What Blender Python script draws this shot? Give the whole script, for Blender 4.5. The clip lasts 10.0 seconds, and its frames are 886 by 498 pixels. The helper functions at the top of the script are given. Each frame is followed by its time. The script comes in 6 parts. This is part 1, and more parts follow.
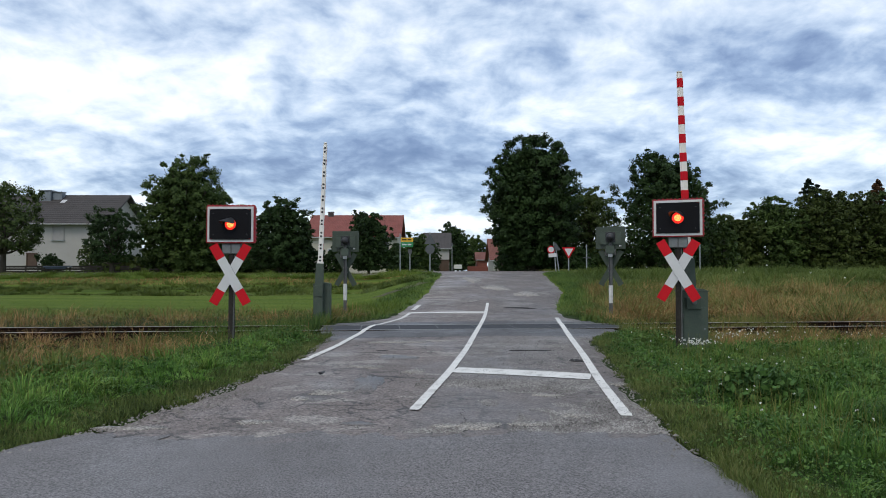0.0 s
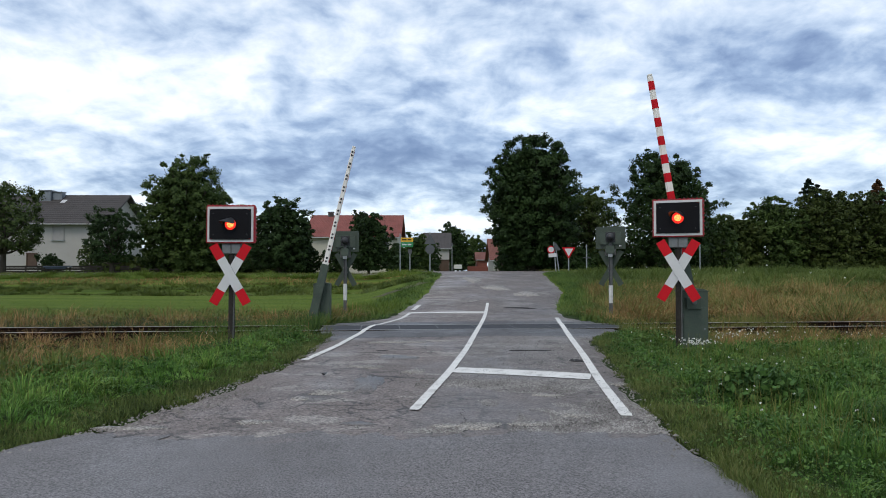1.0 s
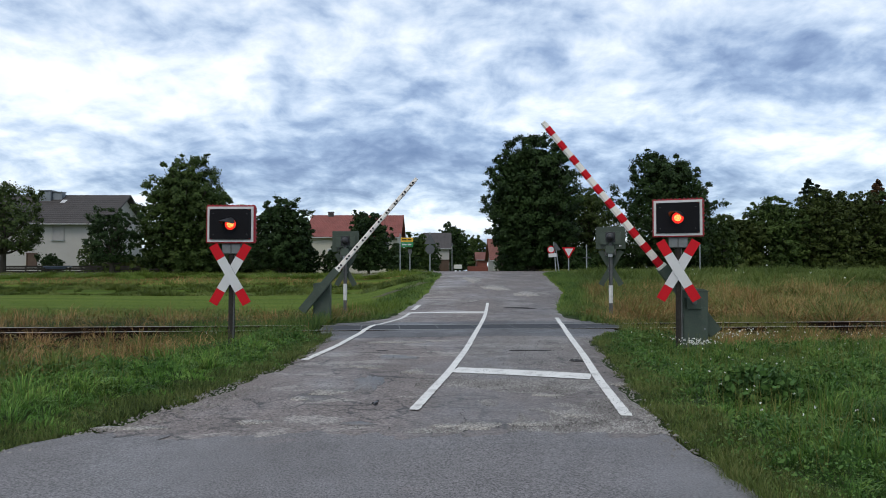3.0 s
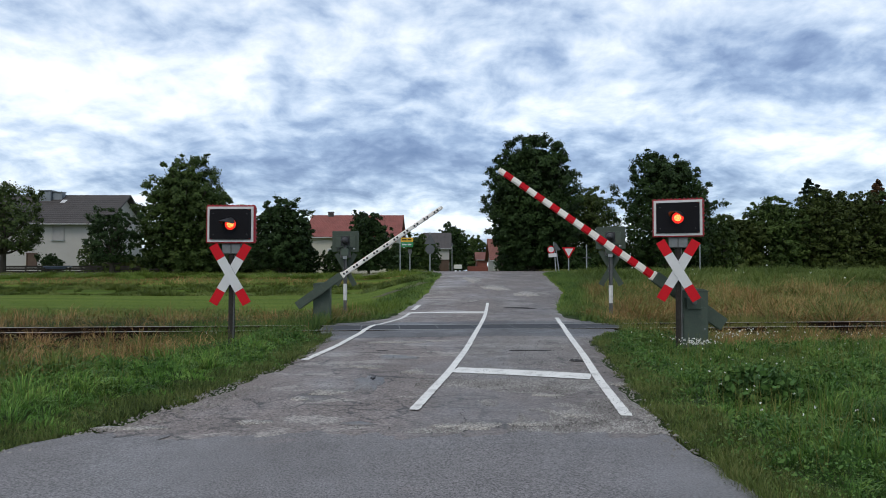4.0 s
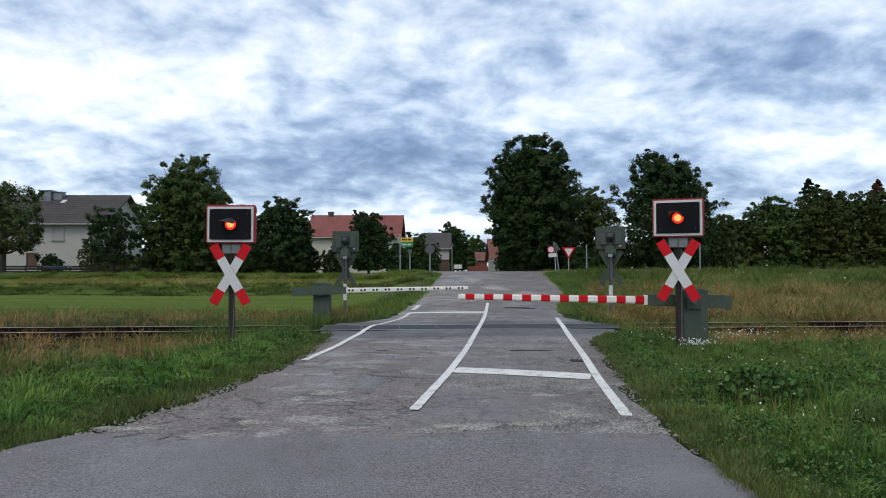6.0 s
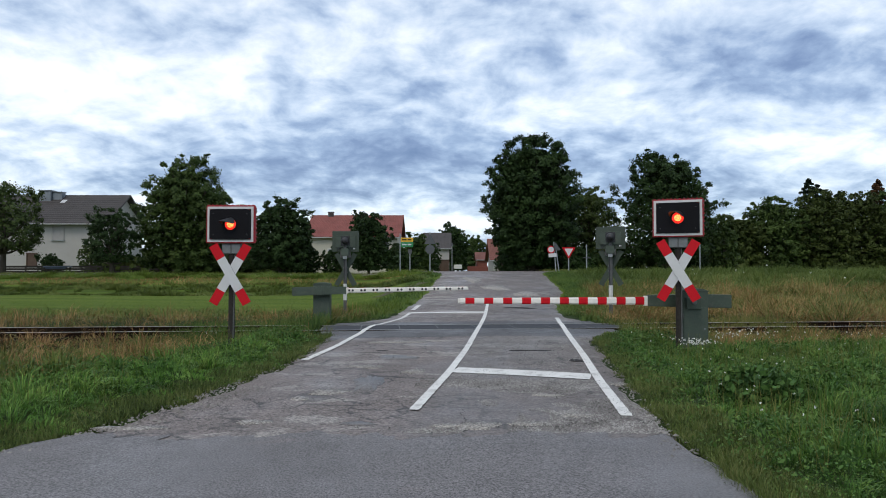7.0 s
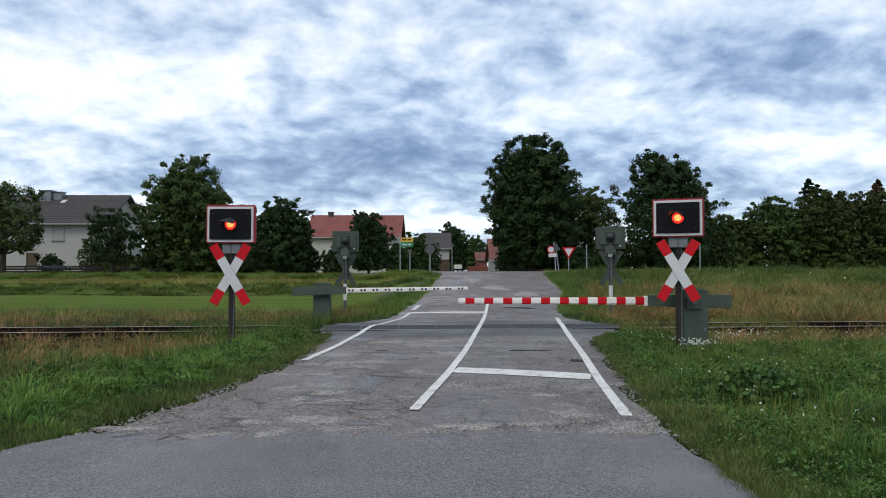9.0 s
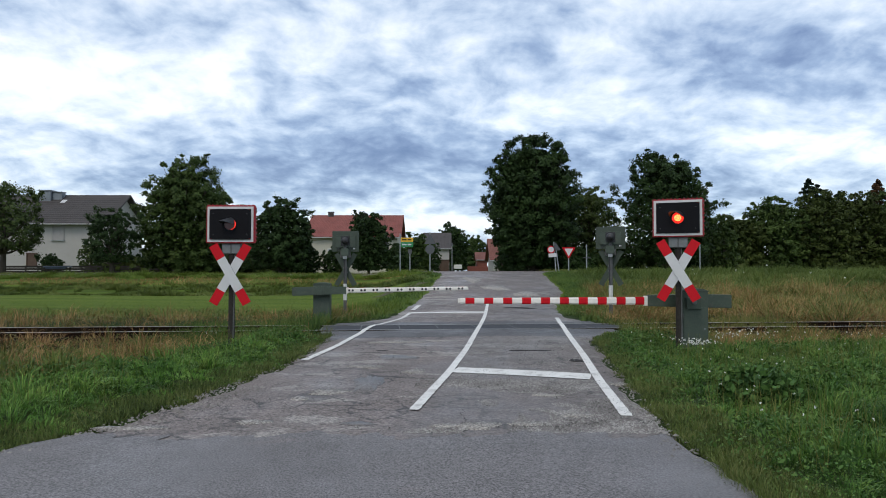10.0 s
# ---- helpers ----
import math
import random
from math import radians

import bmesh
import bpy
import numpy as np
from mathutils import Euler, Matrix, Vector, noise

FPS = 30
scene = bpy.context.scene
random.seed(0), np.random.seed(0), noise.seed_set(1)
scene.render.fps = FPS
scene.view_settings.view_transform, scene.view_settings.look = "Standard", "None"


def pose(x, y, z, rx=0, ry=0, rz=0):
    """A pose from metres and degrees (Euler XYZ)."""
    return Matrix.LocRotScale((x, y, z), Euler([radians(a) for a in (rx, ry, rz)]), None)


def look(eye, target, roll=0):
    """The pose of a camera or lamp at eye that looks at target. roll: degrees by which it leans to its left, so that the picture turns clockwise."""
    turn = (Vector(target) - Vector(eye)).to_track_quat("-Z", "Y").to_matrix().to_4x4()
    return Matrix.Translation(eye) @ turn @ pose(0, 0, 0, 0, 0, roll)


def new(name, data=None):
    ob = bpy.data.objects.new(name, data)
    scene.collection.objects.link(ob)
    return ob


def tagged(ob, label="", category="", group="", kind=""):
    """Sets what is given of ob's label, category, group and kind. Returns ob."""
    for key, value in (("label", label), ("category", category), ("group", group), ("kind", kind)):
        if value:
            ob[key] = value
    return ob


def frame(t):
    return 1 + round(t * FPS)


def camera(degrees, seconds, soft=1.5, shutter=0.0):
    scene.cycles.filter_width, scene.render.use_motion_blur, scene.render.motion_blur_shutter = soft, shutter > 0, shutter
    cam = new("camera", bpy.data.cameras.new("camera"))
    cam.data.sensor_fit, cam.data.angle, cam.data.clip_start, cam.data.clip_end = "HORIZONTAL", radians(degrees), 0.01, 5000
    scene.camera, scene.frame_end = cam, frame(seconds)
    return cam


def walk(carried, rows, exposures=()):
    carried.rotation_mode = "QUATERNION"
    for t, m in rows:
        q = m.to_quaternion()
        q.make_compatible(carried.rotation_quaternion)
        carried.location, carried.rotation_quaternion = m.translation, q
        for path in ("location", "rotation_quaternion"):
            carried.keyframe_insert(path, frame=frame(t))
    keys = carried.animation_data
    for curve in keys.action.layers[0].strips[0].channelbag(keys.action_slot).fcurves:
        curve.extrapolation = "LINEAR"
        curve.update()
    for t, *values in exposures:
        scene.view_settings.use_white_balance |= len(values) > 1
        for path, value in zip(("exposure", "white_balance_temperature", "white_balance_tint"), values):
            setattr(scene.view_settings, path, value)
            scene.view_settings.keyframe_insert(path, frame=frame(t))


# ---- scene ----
# ---------------------------------------------------------------- camera
EYE_Z = 1.45
cam = camera(65.0, 10.0, soft=0.95)
EYE_POSE = pose(0, 0, EYE_Z, 91.815, 0, 0)
walk(cam, [(0.0, EYE_POSE), (10.0, EYE_POSE)], [(0.0, 0.0), (10.0, 0.0)])

# ---------------------------------------------------------------- world and sun
SUN_ELEVATION, SUN_TURN = 50.0, 205.0   # a veiled sun behind the viewer
world = bpy.data.worlds.new("sky")
scene.world = world
world.use_nodes = True
wn = world.node_tree.nodes
sky = wn.new("ShaderNodeTexSky")
sky.sky_type, sky.sun_disc = "NISHITA", False
sky.sun_elevation, sky.sun_rotation = radians(SUN_ELEVATION), radians(SUN_TURN)
world.node_tree.links.new(sky.outputs[0], wn["Background"].inputs[0])
wn["Background"].inputs[1].default_value = 0.05

sun = new("sun", bpy.data.lights.new("sun", "SUN"))
sun.data.energy, sun.data.angle, sun.data.color = 2.0, radians(25), (1.0, 0.90, 0.76)
sun.matrix_world = look((400 * math.sin(radians(SUN_TURN)), 400 * math.cos(radians(SUN_TURN)), 477), (0, 0, 0))


# ---------------------------------------------------------------- node helpers
def material(name):
    m = bpy.data.materials.new(name)
    m.use_nodes = True
    return m, m.node_tree.nodes, m.node_tree.links


def ramp(nodes, stops):
    r = nodes.new("ShaderNodeValToRGB")
    while len(r.color_ramp.elements) < len(stops):
        r.color_ramp.elements.new(0.5)
    for e, (p, c) in zip(r.color_ramp.elements, stops):
        e.position = p
        e.color = (*c, 1) if len(c) == 3 else c
    return r


def noise_node(nodes, links, vec, scale, detail=6, rough=0.6, distort=0.0):
    n = nodes.new("ShaderNodeTexNoise")
    n.inputs["Scale"].default_value = scale
    n.inputs["Detail"].default_value = detail
    n.inputs["Roughness"].default_value = rough
    n.inputs["Distortion"].default_value = distort
    if vec is not None:
        links.new(vec, n.inputs["Vector"])
    return n


def mapped(nodes, links, vec, scale=(1, 1, 1), loc=(0, 0, 0)):
    m = nodes.new("ShaderNodeMapping")
    m.inputs["Scale"].default_value = scale
    m.inputs["Location"].default_value = loc
    links.new(vec, m.inputs["Vector"])
    return m.outputs[0]


def mixed(nodes, links, fac, a, b, mode="MIX"):
    x = nodes.new("ShaderNodeMix")
    x.data_type, x.blend_type = "RGBA", mode
    for sock, v in ((x.inputs[0], fac), (x.inputs[6], a), (x.inputs[7], b)):
        if isinstance(v, (int, float)):
            sock.default_value = v
        elif isinstance(v, tuple):
            sock.default_value = (*v, 1)
        else:
            links.new(v, sock)
    return x.outputs[2]


def calc(nodes, links, op, a, b=0.0, c=None):
    x = nodes.new("ShaderNodeMath")
    x.operation = op
    for i, v in enumerate((a, b) if c is None else (a, b, c)):
        if isinstance(v, (int, float)):
            x.inputs[i].default_value = v
        else:
            links.new(v, x.inputs[i])
    return x.outputs[0]


def bumped(nodes, links, height, strength, distance):
    b = nodes.new("ShaderNodeBump")
    b.inputs["Strength"].default_value = strength
    b.inputs["Distance"].default_value = distance
    links.new(height, b.inputs["Height"])
    links.new(b.outputs[0], nodes["Principled BSDF"].inputs["Normal"])


def surface(name, colour, rough=0.6, vary=0.25, scale=6.0, fine=60.0, metal=0.0, bump=0.15, dirt=None, dirt_amount=0.35):
    """A plain material with stains at a large scale, grain at a small one and fine relief."""
    m, n, l = material(name)
    p = n["Principled BSDF"]
    co = n.new("ShaderNodeTexCoord").outputs["Object"]
    big = noise_node(n, l, co, scale, 5, 0.65)
    small = noise_node(n, l, co, fine, 4, 0.6)
    f = calc(n, l, "MULTIPLY_ADD", small.outputs[0], 0.4, calc(n, l, "MULTIPLY", big.outputs[0], 0.6))
    lo = tuple(c * (1 - vary) for c in colour)
    hi = tuple(min(1, c * (1 + vary)) for c in colour)
    r = ramp(n, [(0.3, lo), (0.7, hi)])
    l.new(f, r.inputs[0])
    col = r.outputs[0]
    if dirt:
        spots = ramp(n, [(0.52, (0, 0, 0)), (0.72, (1, 1, 1))])
        l.new(noise_node(n, l, co, scale * 2.3, 8, 0.7).outputs[0], spots.inputs[0])
        col = mixed(n, l, calc(n, l, "MULTIPLY", spots.outputs[0], dirt_amount), col, dirt)
    l.new(col, p.inputs["Base Color"])
    p.inputs["Roughness"].default_value, p.inputs["Metallic"].default_value = rough, metal
    if bump:
        bumped(n, l, small.outputs[0], bump, 0.01)
    return m


def leafy(name, dark, light, rough=0.6, scale=0.35, gloss=0.12):
    """Leaves and blades: every one has its own tone, with patches over metres."""
    m, n, l = material(name)
    p = n["Principled BSDF"]
    rnd = n.new("ShaderNodeNewGeometry").outputs["Random Per Island"]
    co = n.new("ShaderNodeTexCoord").outputs["Object"]
    patch = noise_node(n, l, co, scale, 4, 0.6).outputs[0]
    f = calc(n, l, "MULTIPLY_ADD", rnd, 0.5, calc(n, l, "MULTIPLY_ADD", patch, 1.3, -0.4))
    stops = [(0.1, dark), (0.9, light)] if len(dark) == 3 else [(0.1, dark)]
    r = ramp(n, stops)
    l.new(f, r.inputs[0])
    l.new(r.outputs[0], p.inputs["Base Color"])
    p.inputs["Roughness"].default_value = rough
    p.inputs["Specular IOR Level"].default_value = gloss
    return m


# ---------------------------------------------------------------- materials
M = {}
M["red"] = surface("red_reflective_sheet", (0.50, 0.005, 0.013), 0.6, 0.12, 3, 40, bump=0.04)
M["red"].node_tree.nodes["Principled BSDF"].inputs["Specular IOR Level"].default_value = 0.2
M["white"] = surface("white_reflective_sheet", (0.55, 0.555, 0.555), 0.45, 0.06, 4, 60, bump=0.04, dirt=(0.35, 0.34, 0.30), dirt_amount=0.15)
M["edge_red"] = surface("dull_red_board_edge", (0.27, 0.006, 0.014), 0.65, 0.2, 3, 40, bump=0.05)
M["black"] = surface("black_board_paint", (0.006, 0.006, 0.008), 0.75, 0.2, 6, 80, bump=0.05)
M["black"].node_tree.nodes["Principled BSDF"].inputs["Specular IOR Level"].default_value = 0.15
M["green"] = surface("green_grey_paint", (0.045, 0.066, 0.048), 0.6, 0.25, 4, 50, dirt=(0.10, 0.10, 0.08), dirt_amount=0.5)
M["darkgreen"] = surface("dark_green_paint", (0.036, 0.054, 0.038), 0.65, 0.22, 4, 50, dirt=(0.08, 0.08, 0.06), dirt_amount=0.4)
M["steel"] = surface("weathered_grey_steel", (0.085, 0.088, 0.085), 0.55, 0.3, 7, 60, metal=0.2, dirt=(0.05, 0.04, 0.03))
M["post"] = surface("dark_weathered_post", (0.030, 0.027, 0.024), 0.75, 0.35, 7, 60, dirt=(0.07, 0.065, 0.055))
M["post"].node_tree.nodes["Principled BSDF"].inputs["Specular IOR Level"].default_value = 0.1
M["galv"] = surface("galvanised_steel", (0.28, 0.30, 0.31), 0.45, 0.2, 7, 60, metal=0.5)
M["galv_dull"] = surface("dull_grey_sheet_metal", (0.15, 0.165, 0.17), 0.6, 0.25, 9, 60, metal=0.1, dirt=(0.06, 0.06, 0.055))
M["rubber"] = surface("dark_housing", (0.016, 0.016, 0.018), 0.45, 0.2, 7, 60)
M["armwhite"] = surface("white_barrier_enamel", (0.76, 0.735, 0.68), 0.35, 0.07, 3, 50, bump=0.04, dirt=(0.4, 0.39, 0.34), dirt_amount=0.25)


def glowing(name, colour, strength):
    m, n, l = material(name)
    p = n["Principled BSDF"]
    co = n.new("ShaderNodeTexCoord").outputs["Object"]
    v = n.new("ShaderNodeTexVoronoi")
    v.inputs["Scale"].default_value = 38
    l.new(co, v.inputs["Vector"])
    r = ramp(n, [(0.0, colour), (0.75, tuple(c * 0.45 for c in colour))])
    l.new(v.outputs["Distance"], r.inputs[0])
    l.new(r.outputs[0], p.inputs["Emission Color"])
    p.inputs["Emission Strength"].default_value = strength
    p.inputs["Base Color"].default_value = (0.3, 0.01, 0.01, 1)
    p.inputs["Roughness"].default_value = 0.2
    return m


M["lens_core"] = glowing("lit_lens_core", (1.0, 0.30, 0.07), 3.4)
M["lens_rim"] = glowing("lit_lens_rim", (1.0, 0.035, 0.02), 1.6)
# red of an unlit lens, also on the disc added over the glowing ones
M["shutter"] = surface("unlit_lens_red", (0.07, 0.008, 0.008), 0.2, 0.3, 20, 90, bump=0.02)


def asphalt(name, base, light, patch_low, crack, stone, stones=0.3, lane=False):
    m, n, l = material(name)
    p = n["Principled BSDF"]
    co = n.new("ShaderNodeTexCoord").outputs["Object"]
    grit = noise_node(n, l, co, stone, 3, 0.75).outputs[0]
    vor = n.new("ShaderNodeTexVoronoi")
    vor.inputs["Scale"].default_value = stone * 0.8
    l.new(co, vor.inputs["Vector"])
    wide = noise_node(n, l, mapped(n, l, co, (0.6, 1.0, 1)), 0.55, 6, 0.65, 0.5).outputs[0]
    mid = noise_node(n, l, co, 2.6, 7, 0.7, 0.8).outputs[0]
    tone = calc(n, l, "MULTIPLY_ADD", wide, 0.6, calc(n, l, "MULTIPLY", mid, 0.4))
    r = ramp(n, [(0.30, tuple(c * 0.72 for c in base)), (0.5, base), (0.70, tuple(c * 1.25 for c in base))])
    l.new(tone, r.inputs[0])
    col = r.outputs[0]
    # worn patches where the binder has gone
    worn = ramp(n, [(patch_low, (0, 0, 0)), (patch_low + 0.035, (1, 1, 1))])
    l.new(noise_node(n, l, mapped(n, l, co, (0.55, 1.0, 1), (3.1, 7.7, 0)), 1.05, 5, 0.6, 0.4).outputs[0], worn.inputs[0])
    col = mixed(n, l, calc(n, l, "MULTIPLY", worn.outputs[0], 0.8), col, light)
    gr = ramp(n, [(0.36, (0.10, 0.10, 0.10)), (0.64, (0.93, 0.92, 0.91))])
    l.new(grit, gr.inputs[0])
    col = mixed(n, l, 0.85, col, gr.outputs[0], "OVERLAY")
    pale = ramp(n, [(0.0, (1, 1, 1)), (0.16, (0, 0, 0))])
    l.new(vor.outputs["Distance"], pale.inputs[0])
    amount = stones
    if lane:
        # one lane is dressed with coarse chips, the other worn smooth and brownish
        sep = n.new("ShaderNodeSeparateXYZ")
        l.new(co, sep.inputs[0])
        off = calc(n, l, "SUBTRACT", sep.outputs["X"], calc(n, l, "MULTIPLY_ADD", sep.outputs["Y"], 0.107, -1.02))
        off = calc(n, l, "ADD", off, calc(n, l, "MULTIPLY_ADD", mid, 0.9, -0.45))
        side = n.new("ShaderNodeMapRange")
        side.inputs["From Min"].default_value, side.inputs["From Max"].default_value = -0.12, 0.12
        l.new(off, side.inputs["Value"])
        col = mixed(n, l, calc(n, l, "MULTIPLY", side.outputs[0], 0.30), col, (0.085, 0.080, 0.078))
        amount = calc(n, l, "MULTIPLY_ADD", side.outputs[0], stones * 0.8, stones * 0.35)
    col = mixed(n, l, calc(n, l, "MULTIPLY", pale.outputs[0], amount), col, (0.33, 0.315, 0.29))
    if crack:
        cv = n.new("ShaderNodeTexVoronoi")
        cv.feature = "DISTANCE_TO_EDGE"
        cv.inputs["Scale"].default_value = 2.1
        warp = n.new("ShaderNodeVectorMath")
        warp.operation = "MULTIPLY_ADD"
        l.new(noise_node(n, l, co, 2.2, 6, 0.7).outputs[1], warp.inputs[0])
        warp.inputs[1].default_value = (0.55, 0.55, 0.0)
        l.new(co, warp.inputs[2])
        l.new(warp.outputs[0], cv.inputs["Vector"])
        line = ramp(n, [(0.0, (1, 1, 1)), (0.045, (0, 0, 0))])
        l.new(cv.outputs["Distance"], line.inputs[0])
        area = ramp(n, [(0.44, (0, 0, 0)), (0.54, (1, 1, 1))])
        l.new(noise_node(n, l, co, 0.5, 3, 0.5).outputs[0], area.inputs[0])
        col = mixed(n, l, calc(n, l, "MULTIPLY", calc(n, l, "MULTIPLY", line.outputs[0], area.outputs[0]), crack), col, (0.02, 0.02, 0.02))
    l.new(col, p.inputs["Base Color"])
    damp = ramp(n, [(0.42, (0.8, 0.8, 0.8)), (0.62, (0.42, 0.42, 0.42))])
    l.new(noise_node(n, l, mapped(n, l, co, (0.8, 0.5, 1), (1.7, 0.3, 0)), 0.6, 4, 0.6).outputs[0], damp.inputs[0])
    l.new(damp.outputs[0], p.inputs["Roughness"])
    p.inputs["Specular IOR Level"].default_value = 0.45
    bumped(n, l, calc(n, l, "ADD", grit, calc(n, l, "MULTIPLY", vor.outputs["Distance"], -0.6)), 0.6, 0.012)
    return m


M["asphalt_old"] = asphalt("old_asphalt", (0.150, 0.127, 0.117), (0.25, 0.23, 0.208), 0.56, 1.0, 34, 0.85, lane=True)
M["asphalt_new"] = asphalt("newer_asphalt", (0.136, 0.129, 0.130), (0.16, 0.142, 0.140), 0.66, 0.0, 66, 0.55)
M["asphalt_track"] = asphalt("crossing_asphalt", (0.085, 0.083, 0.086), (0.16, 0.155, 0.15), 0.66, 0.4, 60)
M["paint"] = surface("worn_road_paint", (0.64, 0.63, 0.60), 0.8, 0.12, 2.2, 70, bump=0.3, dirt=(0.16, 0.15, 0.14), dirt_amount=0.75)
M["paint"].node_tree.nodes["Principled BSDF"].inputs["Specular IOR Level"].default_value = 0.2


def earth(name, tones, scale=0.5):
    m, n, l = material(name)
    p = n["Principled BSDF"]
    co = n.new("ShaderNodeTexCoord").outputs["Object"]
    a = noise_node(n, l, co, scale, 6, 0.7, 0.6).outputs[0]
    b = noise_node(n, l, co, scale * 14, 6, 0.75).outputs[0]
    r = ramp(n, [(0.3, tones[0]), (0.5, tones[1]), (0.7, tones[2])])
    l.new(calc(n, l, "MULTIPLY_ADD", a, 0.5, calc(n, l, "MULTIPLY", b, 0.5)), r.inputs[0])
    l.new(r.outputs[0], p.inputs["Base Color"])
    p.inputs["Roughness"].default_value = 0.95
    p.inputs["Specular IOR Level"].default_value = 0.1
    bumped(n, l, b, 0.8, 0.08)
    return m


def meadow_ground():
    """Soil and short grass: dark in the verges, pale green where the meadow is mown beyond the track."""
    m = earth("grassy_soil", ((0.016, 0.022, 0.009), (0.028, 0.046, 0.013), (0.055, 0.078, 0.022)))
    n, l = m.node_tree.nodes, m.node_tree.links
    p = n["Principled BSDF"]
    under = p.inputs["Base Color"].links[0].from_socket
    co = n.new("ShaderNodeTexCoord").outputs["Object"]
    sep = n.new("ShaderNodeSeparateXYZ")
    l.new(co, sep.inputs[0])
    wob = noise_node(n, l, co, 0.35, 5, 0.65).outputs[0]
    edge = n.new("ShaderNodeMapRange")
    edge.inputs["From Min"].default_value, edge.inputs["From Max"].default_value = 23.6, 25.4
    l.new(calc(n, l, "ADD", sep.outputs["Y"], calc(n, l, "MULTIPLY", wob, 3.0)), edge.inputs["Value"])
    rows_n = noise_node(n, l, mapped(n, l, co, (0.03, 0.9, 1)), 1.0, 4, 0.6).outputs[0]
    r = ramp(n, [(0.38, (0.042, 0.070, 0.011)), (0.5, (0.082, 0.125, 0.016)), (0.62, (0.120, 0.155, 0.026))])
    l.new(calc(n, l, "MULTIPLY_ADD", rows_n, 0.55, calc(n, l, "MULTIPLY", noise_node(n, l, mapped(n, l, co, (1.0, 0.5, 1)), 5.0, 7, 0.75).outputs[0], 0.45)), r.inputs[0])
    l.new(mixed(n, l, edge.outputs[0], under, r.outputs[0]), p.inputs["Base Color"])
    return m


M["earth"] = meadow_ground()
M["ballast"] = earth("dark_ballast", ((0.008, 0.007, 0.006), (0.020, 0.017, 0.014), (0.045, 0.037, 0.03)), 3.0)
M["rail"] = surface("rusty_rail_steel", (0.022, 0.014, 0.010), 0.9, 0.3, 5, 60)
M["railtop"] = surface("polished_rail_head", (0.42, 0.40, 0.37), 0.35, 0.1, 5, 60, metal=0.9, bump=0.02)
M["plate"] = surface("dark_rubber_crossing_panel", (0.026, 0.028, 0.034), 0.95, 0.25, 4, 60, dirt=(0.12, 0.11, 0.10))
M["wood"] = surface("weathered_timber", (0.020, 0.017, 0.014), 0.85, 0.35, 3, 40)


# ---------------------------------------------------------------- mesh helpers
def part(name, bm, mat, parent=None, label=""):
    me = bpy.data.meshes.new(name)
    bm.to_mesh(me)
    bm.free()
    me.materials.append(mat)
    ob = new(name, me)
    if parent is not None:
        ob.parent = parent
    if label:
        tagged(ob, label)
    return ob


def box(bm, c, s, turn=None, bevel=0.0):
    m = Matrix.Translation(c) @ (turn or Matrix()) @ Matrix.Diagonal((*s, 1))
    r = bmesh.ops.create_cube(bm, size=1, matrix=m)
    if bevel:
        edges = list({e for v in r["verts"] for e in v.link_edges})
        bmesh.ops.bevel(bm, geom=edges, offset=bevel, segments=2, profile=0.7, affect="EDGES")
    return bm


def rod(bm, a, b, r0, r1=None, seg=10):
    a, b = Vector(a), Vector(b)
    d = b - a
    turn = d.to_track_quat("Z", "Y").to_matrix().to_4x4()
    bmesh.ops.create_cone(bm, cap_ends=True, segments=seg, radius1=r0, radius2=r0 if r1 is None else r1, depth=d.length,
                          matrix=Matrix.Translation((a + b) / 2) @ turn)
    return bm


def prism(bm, outline, y0, y1):
    """An upright plate: an outline in x and z, from depth y0 to y1."""
    front = [bm.verts.new((x, y0, z)) for x, z in outline]
    back = [bm.verts.new((x, y1, z)) for x, z in outline]
    bm.faces.new(front)
    bm.faces.new(back[::-1])
    k = len(outline)
    for i in range(k):
        bm.faces.new((front[i], back[i], back[(i + 1) % k], front[(i + 1) % k]))
    bmesh.ops.recalc_face_normals(bm, faces=bm.faces)
    return bm


def B():
    return bmesh.new()


def empty(name, x, y, z, rz=0.0):
    ob = new(name)
    ob.empty_display_size = 0.2
    ob.matrix_basis = pose(x, y, z, 0, 0, rz)
    return ob


def big_mesh(name, verts, faces, mat, smooth=False):
    """A mesh from arrays: verts (n, 3) and faces (m, 3 or 4)."""
    me = bpy.data.meshes.new(name)
    k = faces.shape[1]
    me.vertices.add(len(verts))
    me.vertices.foreach_set("co", np.ascontiguousarray(verts, dtype=np.float32).ravel())
    me.loops.add(faces.size)
    me.loops.foreach_set("vertex_index", np.ascontiguousarray(faces, dtype=np.int32).ravel())
    me.polygons.add(len(faces))
    me.polygons.foreach_set("loop_start", np.arange(0, faces.size, k, dtype=np.int32))
    if smooth:
        me.polygons.foreach_set("use_smooth", np.ones(len(faces), dtype=bool))
    me.update(calc_edges=True)
    me.validate()
    me.materials.append(mat)
    return me


# ---------------------------------------------------------------- the lie of the land
def ss(t):
    t = np.clip(t, 0, 1)
    return t * t * (3 - 2 * t)


